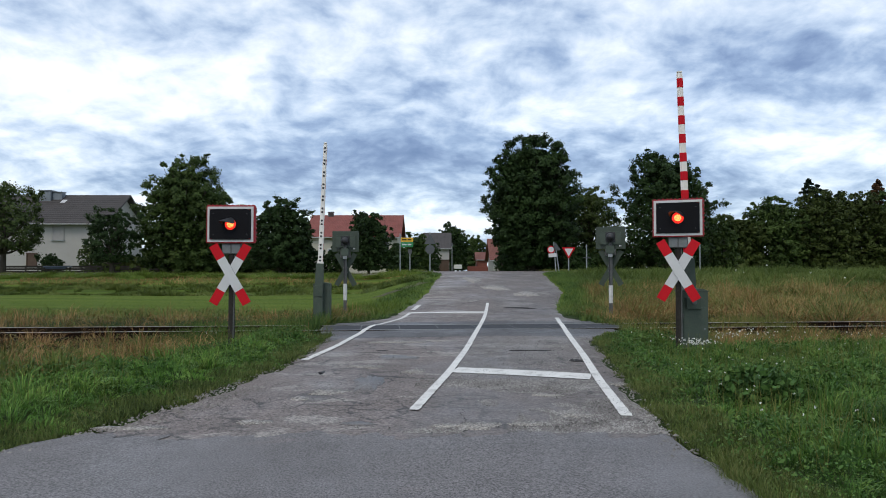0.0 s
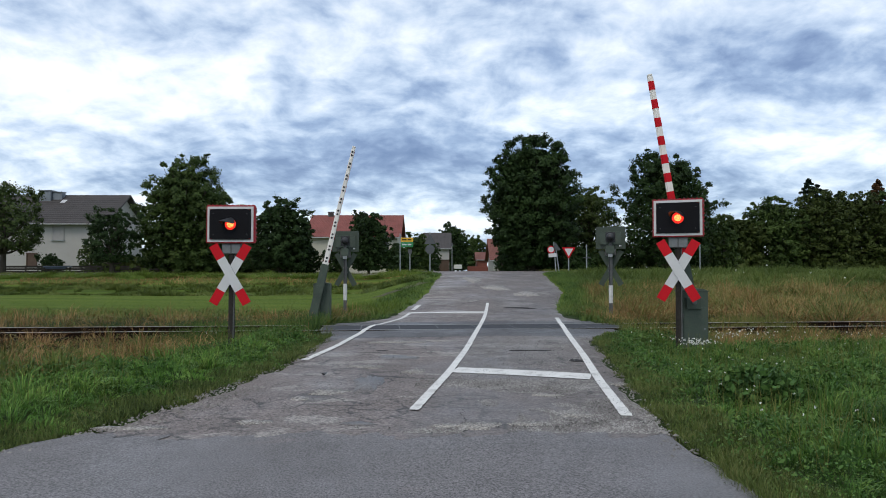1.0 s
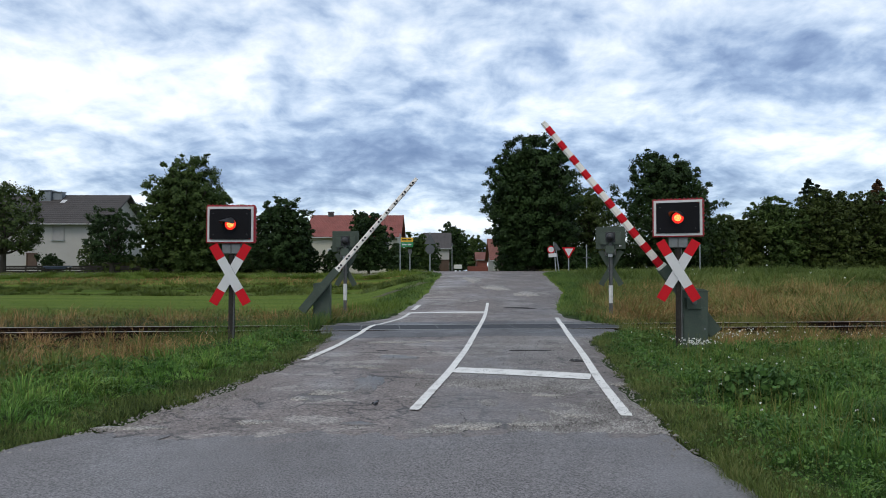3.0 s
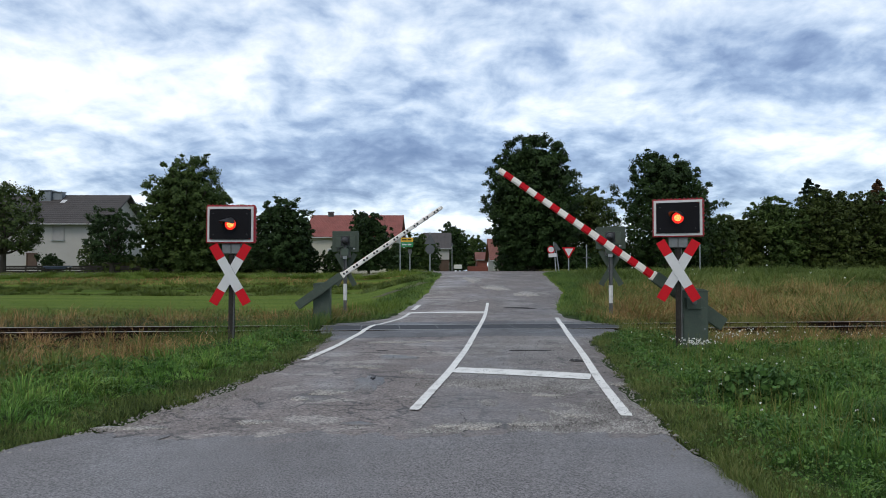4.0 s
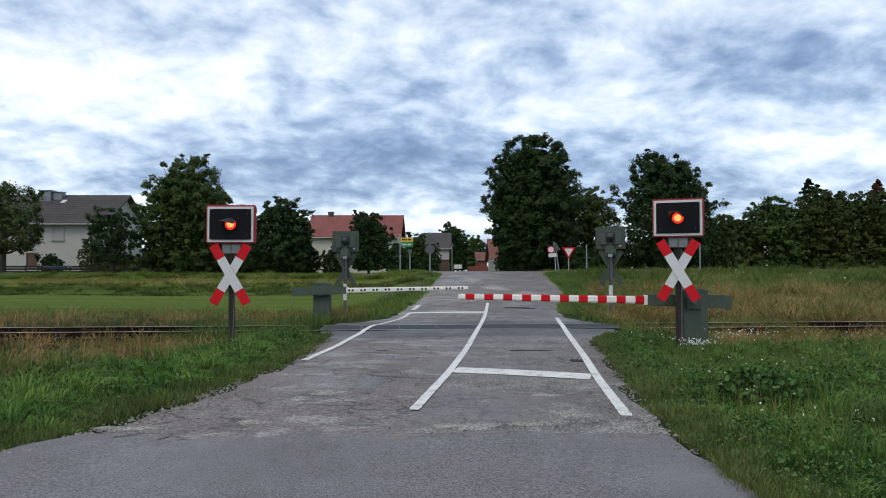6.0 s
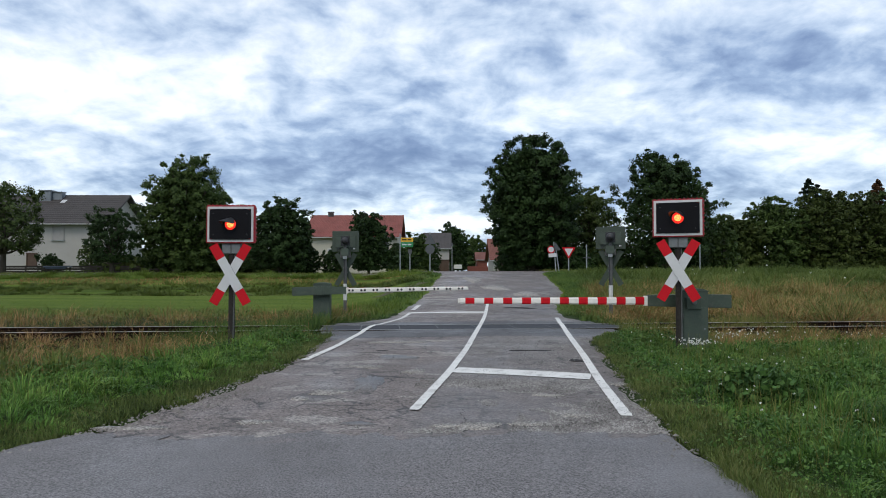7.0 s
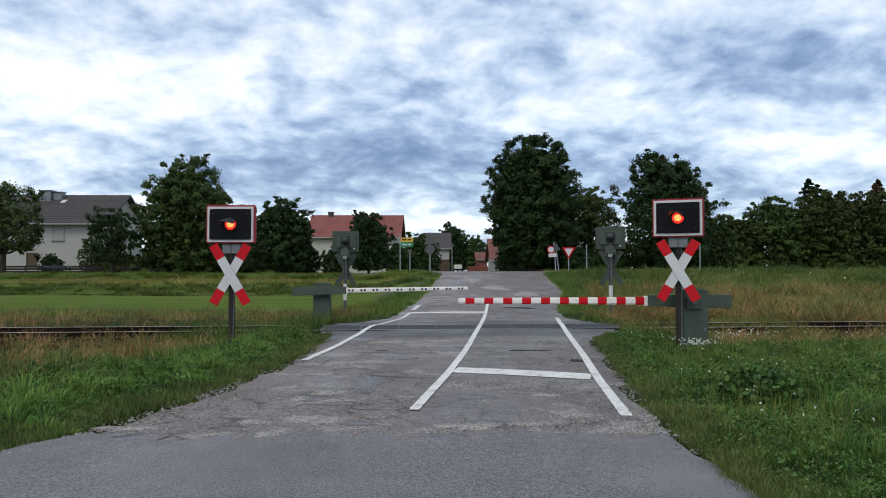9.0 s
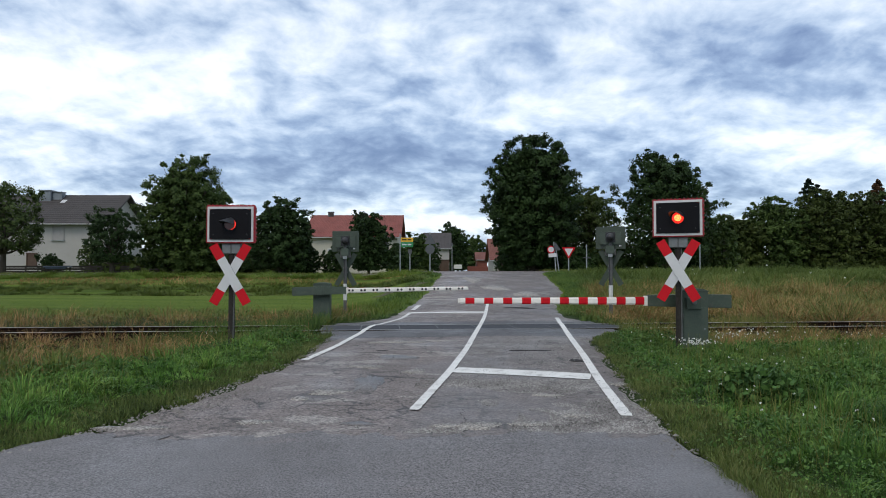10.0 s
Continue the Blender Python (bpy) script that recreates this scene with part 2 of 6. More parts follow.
LEFT_Y, LEFT_X = (-12, 2, 4, 5.6, 6.3, 7.9, 11, 16.2, 17.6, 19, 21, 24.2, 31.5, 44, 48), (-5.2, -4.6, -4.0, -3.55, -3.23, -2.86, -2.42, -2.5, -3.1, -2.95, -1.75, -1.4, -0.75, -0.1, -1.6)
RIGHT_Y, RIGHT_X = (-12, 4.2, 6.2, 11.1, 14.9, 17.3, 19, 21.5, 24.7, 31.5, 44, 48), (2.3, 2.0, 2.05, 2.68, 3.2, 4.3, 4.4, 3.9, 4.05, 5.5, 6.3, 8.2)


def left_edge(y):
    return np.interp(y, LEFT_Y, LEFT_X)


def right_edge(y):
    return np.interp(y, RIGHT_Y, RIGHT_X)


def track_y(x):
    return 17.75 + 0.092 * x


def road_z(y):
    return 1.40 * ss((np.asarray(y, dtype=float) - 18.5) / 30.5)


def wave(x, y):
    return 0.5 * np.sin(x * 0.9 + 1.3 * np.sin(y * 0.7)) + 0.5 * np.sin(y * 1.1 + 1.7 * np.sin(x * 0.6 + 2))


def ground_z(x, y):
    x, y = np.asarray(x, dtype=float), np.asarray(y, dtype=float)
    zr = road_z(y)
    outside = np.maximum(left_edge(y) - x, x - right_edge(y))
    field = -0.06 + 0.05 * wave(x * 0.3, y * 0.3) + 0.22 * ss((y - 22) / 18) + 0.95 * ss((y - 38) / 8.5)
    z = np.where(x < 0, zr + (field - zr) * ss((outside - 0.5) / 4.0), zr + 0.05 * wave(x * 0.4, y * 0.3) * ss(outside / 4))
    verge = ss(outside / 0.8) * (1 - ss((y - 14) / 2))
    z = z + verge * (0.02 + 0.06 * wave(x, y) + 0.04 * wave(x * 2.3 + 1, y * 2.1) + 0.10 * ss((outside - 0.2) / 0.8) * (1 - ss((outside - 1.4) / 1.6)) * (x < 0))
    bed = ss((2.1 - np.abs(y - track_y(x))) / 0.6) * ss((outside - 0.15) / 0.5)
    z = z * (1 - bed) - 0.26 * bed
    dip = ss((y - (track_y(x) - 6.2)) / 3.2) * (1 - ss((y - track_y(x) - 1.5) / 1.5)) * ss((outside - 0.7) / 1.6)
    z = z - np.where(x < 0, 0.34, 0.26) * dip * (1 - bed)
    z = np.where(outside < 0, zr - 0.05, z)
    return z


# ---------------------------------------------------------------- cloud cover, drifting
def cloud_cover():
    R, H = 4600.0, 330.0
    rings = [0.0, 0.02, 0.05, 0.1, 0.16, 0.24, 0.33, 0.43, 0.54, 0.65, 0.76, 0.86, 0.94, 1.0]
    seg = 64
    v = [(0, 0, H)]
    for r in rings[1:]:
        v += [(R * r * math.sin(2 * math.pi * k / seg), R * r * math.cos(2 * math.pi * k / seg), H * (1 - r * r) - 25) for k in range(seg)]
    me = bpy.data.meshes.new("cloud_cover")
    f = [(0, 1 + k, 1 + (k + 1) % seg) for k in range(seg)]
    for i in range(len(rings) - 2):
        a, b = 1 + i * seg, 1 + (i + 1) * seg
        f += [(a + k, b + k, b + (k + 1) % seg, a + (k + 1) % seg) for k in range(seg)]
    me.from_pydata(v, [], f)
    for p in me.polygons:
        p.use_smooth = True
    m, n, l = material("cloud_cover")
    n.remove(n["Principled BSDF"])
    co = n.new("ShaderNodeTexCoord").outputs["Object"]
    # the cover seen as a sheet that bends down to the horizon: place over height plus a share of the distance
    sep = n.new("ShaderNodeSeparateXYZ")
    l.new(co, sep.inputs[0])
    flat = n.new("ShaderNodeVectorMath")
    flat.operation = "MULTIPLY"
    flat.inputs[1].default_value = (1, 1, 0)
    l.new(co, flat.inputs[0])
    far = n.new("ShaderNodeVectorMath")
    far.operation = "LENGTH"
    l.new(flat.outputs[0], far.inputs[0])
    depth = calc(n, l, "MULTIPLY_ADD", far.outputs["Value"], 0.30, sep.outputs["Z"])
    plane = n.new("ShaderNodeVectorMath")
    plane.operation = "SCALE"
    l.new(flat.outputs[0], plane.inputs[0])
    l.new(calc(n, l, "DIVIDE", 1.0, depth), plane.inputs["Scale"])
    swirl = n.new("ShaderNodeVectorMath")
    swirl.operation = "MULTIPLY_ADD"
    l.new(noise_node(n, l, plane.outputs[0], 3.0, 2, 0.5).outputs[1], swirl.inputs[0])
    swirl.inputs[1].default_value = (0.14, 0.14, 0)
    l.new(plane.outputs[0], swirl.inputs[2])
    shift = n.new("ShaderNodeVectorMath")
    shift.operation = "SUBTRACT"
    l.new(swirl.outputs[0], shift.inputs[0])
    shift.inputs[1].default_value = (0.07, 0.07, 0)
    w = shift.outputs[0]
    big = noise_node(n, l, mapped(n, l, w, (1, 1, 1), CLOUD_SHIFT), 1.5, 3, 0.5).outputs[0]
    mid = noise_node(n, l, mapped(n, l, w, (0.85, 1.0, 1), (5, 2, 0)), 3.8, 4, 0.5).outputs[0]
    puff = noise_node(n, l, mapped(n, l, w, (1.0, 1.0, 1), (9, 7, 0)), 9.0, 5, 0.55).outputs[0]
    dens = calc(n, l, "MULTIPLY_ADD", big, 0.26, calc(n, l, "MULTIPLY_ADD", mid, 0.38, calc(n, l, "MULTIPLY_ADD", puff, 0.56, -0.022)))
    # the broad lie of light and dark masses in the cover: x, y, spread x, spread y, weight
    for bx, by, sx, sy, wt in CLOUD_MASSES:
        d = n.new("ShaderNodeVectorMath")
        d.operation = "LENGTH"
        l.new(mapped(n, l, w, (1 / sx, 1 / sy, 0), (-bx / sx, -by / sy, 0)), d.inputs[0])
        g = n.new("ShaderNodeMapRange")
        g.interpolation_type = "SMOOTHSTEP"
        g.inputs["From Min"].default_value, g.inputs["From Max"].default_value = 1.6, 0.0
        g.inputs["To Min"].default_value, g.inputs["To Max"].default_value = 0.0, wt
        l.new(d.outputs["Value"], g.inputs["Value"])
        dens = calc(n, l, "ADD", dens, g.outputs[0])
    r = ramp(n, CLOUD_TONES)
    l.new(dens, r.inputs[0])
    em = n.new("ShaderNodeEmission")
    l.new(r.outputs[0], em.inputs[0])
    em.inputs[1].default_value = 1.18
    tr = n.new("ShaderNodeBsdfTransparent")
    tr.inputs[0].default_value = (0.62, 0.62, 0.62, 1)
    add = n.new("ShaderNodeAddShader")
    l.new(em.outputs[0], add.inputs[0])
    l.new(tr.outputs[0], add.inputs[1])
    l.new(add.outputs[0], n["Material Output"].inputs[0])
    m.cycles.emission_sampling = "NONE"
    me.materials.append(m)
    return tagged(new("backdrop_clouds", me), "broken grey and white overcast cloud cover over the land", "sky", kind="structure")


CLOUD_SHIFT = (0.0, 0.0, 0)
CLOUD_MASSES = [(1.02, 2.35, 0.63, 0.2, -0.09), (-0.94, 1.67, 0.32, 0.21, 0.12), (-0.58, 1.76, 0.27, 0.19, 0.07), (-0.28, 1.54, 0.2, 0.12, 0.07), (1.02, 1.91, 0.28, 0.12, 0.12), (0.15, 1.94, 0.2, 0.08, 0.06), (0.43, 1.56, 0.28, 0.1, 0.04), (-0.29, 2.18, 0.57, 0.29, -0.17), (-0.02, 1.81, 0.25, 0.16, -0.05), (0.84, 1.60, 0.38, 0.14, -0.17), (0.65, 2.2, 0.59, 0.26, -0.13), (-0.93, 2.14, 0.38, 0.19, -0.1), (0.0, 2.47, 1.8, 0.12, -0.04), (-1.15, 2.30, 0.25, 0.06, 0.15), (0.0, 2.72, 0.35, 0.08, 0.14)]
CLOUD_TONES = [(0.26, (0.085, 0.135, 0.27)), (0.36, (0.14, 0.20, 0.345)), (0.455, (0.250, 0.335, 0.49)), (0.555, (0.45, 0.540, 0.67)), (0.69, (0.74, 0.79, 0.85)), (0.84, (1.0, 1.0, 0.98))]
clouds = cloud_cover()

# ---------------------------------------------------------------- ground, roads, track
def ground_sheet():
    xs = np.concatenate([[-4600, -2500, -1200, -600, -300, -160, -90, -60], np.arange(-44, -16, 2.0), np.arange(-16, 16.01, 0.4), np.arange(18, 46, 2.0), [60, 90, 160, 300, 600, 1200, 2500, 4600]])
    ys = np.concatenate([[-4600, -1500, -400, -100, -30, -12, -6, -2], np.arange(0, 26, 0.4), np.arange(26, 60, 1.0), [64, 75, 90, 120, 180, 300, 600, 1200, 2500, 4600]])
    X, Y = np.meshgrid(xs, ys)
    Z = ground_z(X, Y)
    v = np.stack([X, Y, Z], -1).reshape(-1, 3)
    a = np.arange(len(v)).reshape(X.shape)
    f = np.stack([a[:-1, :-1], a[:-1, 1:], a[1:, 1:], a[1:, :-1]], -1).reshape(-1, 4)
    return tagged(new("ground", big_mesh("ground", v, f, M["earth"], True)), "grassy meadow ground sloping up to the village road", "ground", kind="structure")


ground_sheet()


def road_sheet(name, y0, y1, step, mat, label, lift=0.0, ragged=False):
    ys = np.linspace(y0, y1, int((y1 - y0) / step) + 1)
    us = np.linspace(0, 1, 161 if ragged else 25)
    U, Y = np.meshgrid(us, ys)
    if ragged:
        Y = Y + (Y >= y1 - 1e-6) * (0.10 * np.sin(U * 17 + 1) + 0.07 * np.sin(U * 53) + 0.04 * np.sin(U * 131) + 0.12 * (U - 0.5))
    jl = 0.07 * np.sin(Y * 5.1 + 2 * np.sin(Y * 2.3)) + 0.05 * np.sin(Y * 13.7)
    L, Rr = left_edge(Y) + jl, right_edge(Y) + 0.06 * np.sin(Y * 4.3 + 1.8 * np.sin(Y * 1.9)) + 0.04 * np.sin(Y * 11.3)
    X = L + (Rr - L) * U
    Z = road_z(Y) + lift + 0.02 * (1 - (2 * U - 1) ** 2) + 0.006 * wave(X * 1.3, Y * 1.2) - 0.05 * (np.abs(2 * U - 1) > 0.999)
    v = np.stack([X, Y, Z], -1).reshape(-1, 3)
    a = np.arange(len(v)).reshape(X.shape)
    f = np.stack([a[:-1, :-1], a[:-1, 1:], a[1:, 1:], a[1:, :-1]], -1).reshape(-1, 4)
    return tagged(new(name, big_mesh(name, v, f, mat, True)), label, "road", kind="structure")


def road_top(x, y):
    L, Rr = left_edge(y), right_edge(y)
    u = np.clip((x - L) / (Rr - L), 0, 1)
    return road_z(y) + 0.02 * (1 - (2 * u - 1) ** 2) + 0.006 * wave(x * 1.3, np.asarray(y) * 1.2)


road_sheet("road_near", -12, 6.1, 0.3, M["asphalt_new"], "smooth grey newer asphalt road surface", 0.008, True)
road_sheet("road", 5.7, 46.6, 0.3, M["asphalt_old"], "old cracked and patched grey asphalt country road")

xs = np.concatenate([[-350, -60], np.arange(-20, 20.1, 1.0), [60, 350]])
v = np.concatenate([np.stack([xs, np.full(len(xs), yy), ground_z(xs, 50.0) + dz], -1) for yy, dz in ((46.7, -0.08), (46.8, 0.05), (50, 0.09), (53.2, 0.05), (53.3, -0.08))])
i = np.arange(len(xs) - 1)
f = np.concatenate([np.stack([i, i + 1, i + 1 + len(xs), i + len(xs)], -1) + c * len(xs) for c in range(4)])
tagged(new("road_village", big_mesh("road_village", v, f, M["asphalt_old"])), "grey asphalt village road crossing at the top of the rise", "road", kind="structure")


def line_paint(name, pts, width, label, lift=0.012):
    """A painted stripe along a smooth line through a few places, a little ragged at its edges."""
    pts = np.array(pts, dtype=float)
    s = np.concatenate([[0], np.cumsum(np.hypot(*np.diff(pts, axis=0).T))])
    t = np.linspace(0, s[-1], max(4, int(s[-1] / 0.12)))
    k = max(1, int(0.5 / (t[1] - t[0])))
    x, y = np.interp(t, s, pts[:, 0]), np.interp(t, s, pts[:, 1])
    if len(pts) > 2:
        ker = np.ones(2 * k + 1) / (2 * k + 1)
        x = np.convolve(np.pad(x, k, mode="reflect", reflect_type="odd"), ker, "valid")
        y = np.convolve(np.pad(y, k, mode="reflect", reflect_type="odd"), ker, "valid")
    dx, dy = np.gradient(x), np.gradient(y)
    n = np.hypot(dx, dy)
    nx, ny = -dy / n, dx / n
    rows = []
    for w in (-0.5, -0.17, 0.17, 0.5):
        j = 0.006 * np.sin(t * 23 + w * 9) if abs(w) == 0.5 else 0
        px, py = x + nx * (width * w + j), y + ny * (width * w + j)
        deck = 0.037 * (np.abs(py - track_y(px)) < 0.95)
        rows.append(np.stack([px, py, np.maximum(road_top(px, py) + lift, deck)], -1))
    v = np.stack(rows, 1).reshape(-1, 3)
    a = np.arange(len(v)).reshape(-1, 4)
    f = np.stack([a[:-1, :-1], a[1:, :-1], a[1:, 1:], a[:-1, 1:]], -1).reshape(-1, 4)
    return tagged(new(name, big_mesh(name, v, f, M["paint"])), label, "road marking", kind="structure")


line_paint("marking_centre", [(-0.30, 7.2), (0.085, 9.8), (0.47, 13.2), (1.29, 21.5), (1.68, 26.2)], 0.108, "white painted centre line across the level crossing")
line_paint("marking_right", [(1.82, 6.93), (2.085, 9.4), (2.44, 12.3), (3.43, 21.0)], 0.12, "white painted edge line of the road lane")
line_paint("marking_left", [(-2.24, 11.3), (-2.03, 13.5), (-1.83, 18.2), (-1.27, 20.6), (-1.06, 22.8)], 0.12, "white painted edge line curving across the crossing")
line_paint("marking_left_dash", [(-1.02, 23.6), (-0.88, 25.4)], 0.16, "short white painted edge dash", 0.02)
line_paint("marking_stop_near", [(0.16, 10.05), (2.02, 9.55)], 0.52, "white painted stop line before the barrier", 0.008)
line_paint("marking_stop_far", [(-1.03, 22.75), (1.38, 22.85)], 0.42, "white painted stop line beyond the track", 0.008)


def patch(x, y, rx, ry, mat, label, seed, lift=0.006):
    """A thin irregular slab of repair or bare stone in the road surface."""
    rng = np.random.default_rng(seed)
    k = 40
    a = np.linspace(0, 2 * np.pi, k, endpoint=False)
    r = 1 + 0.16 * np.sin(2 * a + rng.random() * 6) + 0.12 * np.sin(3 * a + rng.random() * 6) + 0.10 * np.sin(7 * a + rng.random() * 6) + 0.07 * rng.normal(size=k)
    px, py = x + np.cos(a) * rx * r, y + np.sin(a) * ry * r
    rim = np.stack([px, py, road_top(px, py) + lift], -1)
    low = rim - np.array([0, 0, 0.02])
    v = np.concatenate([[[x, y, float(road_top(x, y)) + lift]], rim, low])
    f = [(0, 1 + i, 1 + (i + 1) % k) for i in range(k)]
    f += [(1 + i, 1 + k + i, 1 + k + (i + 1) % k) for i in range(k)] + [(1 + i, 1 + k + (i + 1) % k, 1 + (i + 1) % k) for i in range(k)]
    tagged(new("road_patch", big_mesh("road_patch", v, np.array(f), mat)), label, "road", kind="structure")


M["patch_light"] = asphalt("bare_pale_asphalt", (0.27, 0.255, 0.235), (0.265, 0.25, 0.232), 0.6, 0.0, 40, 0.5)
M["patch_dark"] = asphalt("dark_fresh_asphalt", (0.030, 0.029, 0.030), (0.05, 0.05, 0.05), 0.7, 0.0, 50, 0.1)
for key in ("patch_dark", "patch_light"):
    dull = M[key].node_tree.nodes["Principled BSDF"]
    M[key].node_tree.links.remove(dull.inputs["Roughness"].links[0])
    dull.inputs["Roughness"].default_value, dull.inputs["Specular IOR Level"].default_value = 0.92, 0.15
for i, (x, y, rx, ry) in enumerate(((-1.14, 10.5, 0.26, 0.20), (-0.40, 9.95, 0.16, 0.22), (-0.95, 14.1, 0.55, 0.22), (-0.05, 14.3, 0.30, 0.12), (0.36, 6.50, 0.17, 0.16), (0.80, 6.58, 0.19, 0.08), (0.08, 6.50, 0.17, 0.08),
                                    (-1.80, 6.66, 0.14, 0.11), (-1.35, 8.3, 0.24, 0.16), (-2.85, 6.42, 0.30, 0.09), (-1.62, 7.9, 0.10, 0.12), (1.35, 7.0, 0.16, 0.12), (2.25, 9.0, 0.13, 0.12), (1.2, 8.1, 0.16, 0.10), (2.5, 33.0, 0.7, 1.2), (1.6, 38.0, 0.5, 1.8), (3.6, 30.0, 0.5, 1.1))):
    patch(x, y, rx, ry, M["patch_light"], "pale worn patch in the asphalt", 500 + i)
M["wet"] = asphalt("smooth_bitumen_film", (0.128, 0.118, 0.114), (0.14, 0.13, 0.125), 0.7, 0.0, 50, 0.25)
wet_bsdf = M["wet"].node_tree.nodes["Principled BSDF"]
M["wet"].node_tree.links.remove(wet_bsdf.inputs["Roughness"].links[0])
wet_bsdf.inputs["Roughness"].default_value = 0.45
for i, (x, y, rx, ry) in enumerate(((-0.95, 8.9, 0.22, 0.55), (-0.80, 6.58, 0.17, 0.08), (-0.75, 11.6, 0.35, 0.3))):
    patch(x, y, rx, ry, M["wet"], "smooth bluish worn bitumen film on the asphalt", 570 + i, 0.004)
for i, (x, y, rx, ry) in enumerate(((1.56, 12.6, 0.32, 0.09), (2.16, 11.2, 0.16, 0.13), (-1.1, 12.6, 0.10, 0.05), (2.7, 24.5, 0.5, 0.25))):
    patch(x, y, rx, ry, M["patch_dark"], "dark fresh repair in the asphalt", 540 + i)


for key in ("rail", "ballast", "wood"):
    M[key].node_tree.nodes["Principled BSDF"].inputs["Specular IOR Level"].default_value = 0.0


def track():
    t = empty("railway_track", 0, 17.75, 0, math.degrees(math.atan(0.092)))
    tagged(t, "single rusty railway track on dark sleepers and ballast", "railway track", kind="structure")
    for s in (-1, 1):
        bm = B()
        prism(bm, [(-0.07, -0.17), (0.07, -0.17), (0.07, -0.155), (0.012, -0.135), (0.012, -0.045), (0.036, -0.03), (0.036, 0.0), (-0.036, 0.0), (-0.036, -0.03), (-0.012, -0.045), (-0.012, -0.135), (-0.07, -0.155)], -70, 70)
        bm.transform(Matrix.Translation((0, s * 0.7525, 0.028)) @ Matrix.Rotation(math.pi / 2, 4, "Z"))
        r = part("rail", bm, M["rail"], t)
        bm = B()
        box(bm, (0, s * 0.7525, 0.030), (140, 0.062, 0.008))
        part("rail_head", bm, M["railtop"], r, "polished bright rail head")
    bm = B()
    box(bm, (0, 0, -0.15), (0.26, 2.5, 0.16), None, 0.012)
    first = part("sleeper", bm, M["wood"], t)
    for i in range(-70, 71):
        x = i * 0.63
        if i and not -3.6 < x < 4.8:
            o = new("sleeper", first.data)
            o.parent = t
            o.matrix_basis = pose(x, 0.02 * math.sin(i * 3.7), -0.01 * (i % 3), 0, 0, 0.8 * math.sin(i * 1.9))
    first.matrix_basis = pose(-3.75, 0, 0)
    bm = B()
    box(bm, (0, 0, -0.25), (140, 3.6, 0.1))
    part("ballast", bm, M["ballast"], t)
    # crossing deck: rubber panels between the rails, asphalt shoulders outside
    for k in range(8):
        bm = B()
        box(bm, (-2.55 + 0.96 * k, 0, -0.007), (0.945, 1.34, 0.075), None, 0.006)
        part("crossing_panel", bm, M["plate"], t, "dark rubber crossing panel")
    for k in range(9):
        bm = B()
        box(bm, (-3.03 + 0.96 * k, 0, 0.0305), (0.022, 1.3, 0.003))
        part("panel_joint", bm, M["steel"], t, "dusty grey panel joint")
    return t


track()


def apron(lo, hi, name):
    """The darker smooth asphalt laid along the rails, across the whole road."""
    u, w = np.meshgrid(np.linspace(0, 1, 40), np.linspace(0, 1, 9))
    yc = 18.0 + 0 * u
    L, Rr = left_edge(yc) + 0.15, right_edge(yc) - 0.12
    X = L + (Rr - L) * u
    Y = track_y(X) + lo + (hi - lo) * w + (0.05 * np.sin(X * 4.1) + 0.03 * np.sin(X * 11)) * ((w < 0.01) if lo < 0 else (w > 0.99))
    Z = road_top(X, Y) + 0.008 - 0.03 * ((w < 0.01) if lo < 0 else (w > 0.99))
    v = np.stack([X, Y, Z], -1).reshape(-1, 3)
    a = np.arange(len(v)).reshape(X.shape)
    f = np.stack([a[:-1, :-1], a[:-1, 1:], a[1:, 1:], a[1:, :-1]], -1).reshape(-1, 4)
    tagged(new(name, big_mesh(name, v, f, M["asphalt_track"], True)), "darker smooth asphalt strip beside the rails", "road", kind="structure")


apron(-2.75, -0.80, "road_apron_near")
apron(0.80, 1.9, "road_apron_far")


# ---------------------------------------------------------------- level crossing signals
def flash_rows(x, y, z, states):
    """An added disc stands in for the lamp going out: up behind the board's face when lit, down before the glowing lens
    when dark.
    """
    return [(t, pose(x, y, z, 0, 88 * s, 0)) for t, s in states]


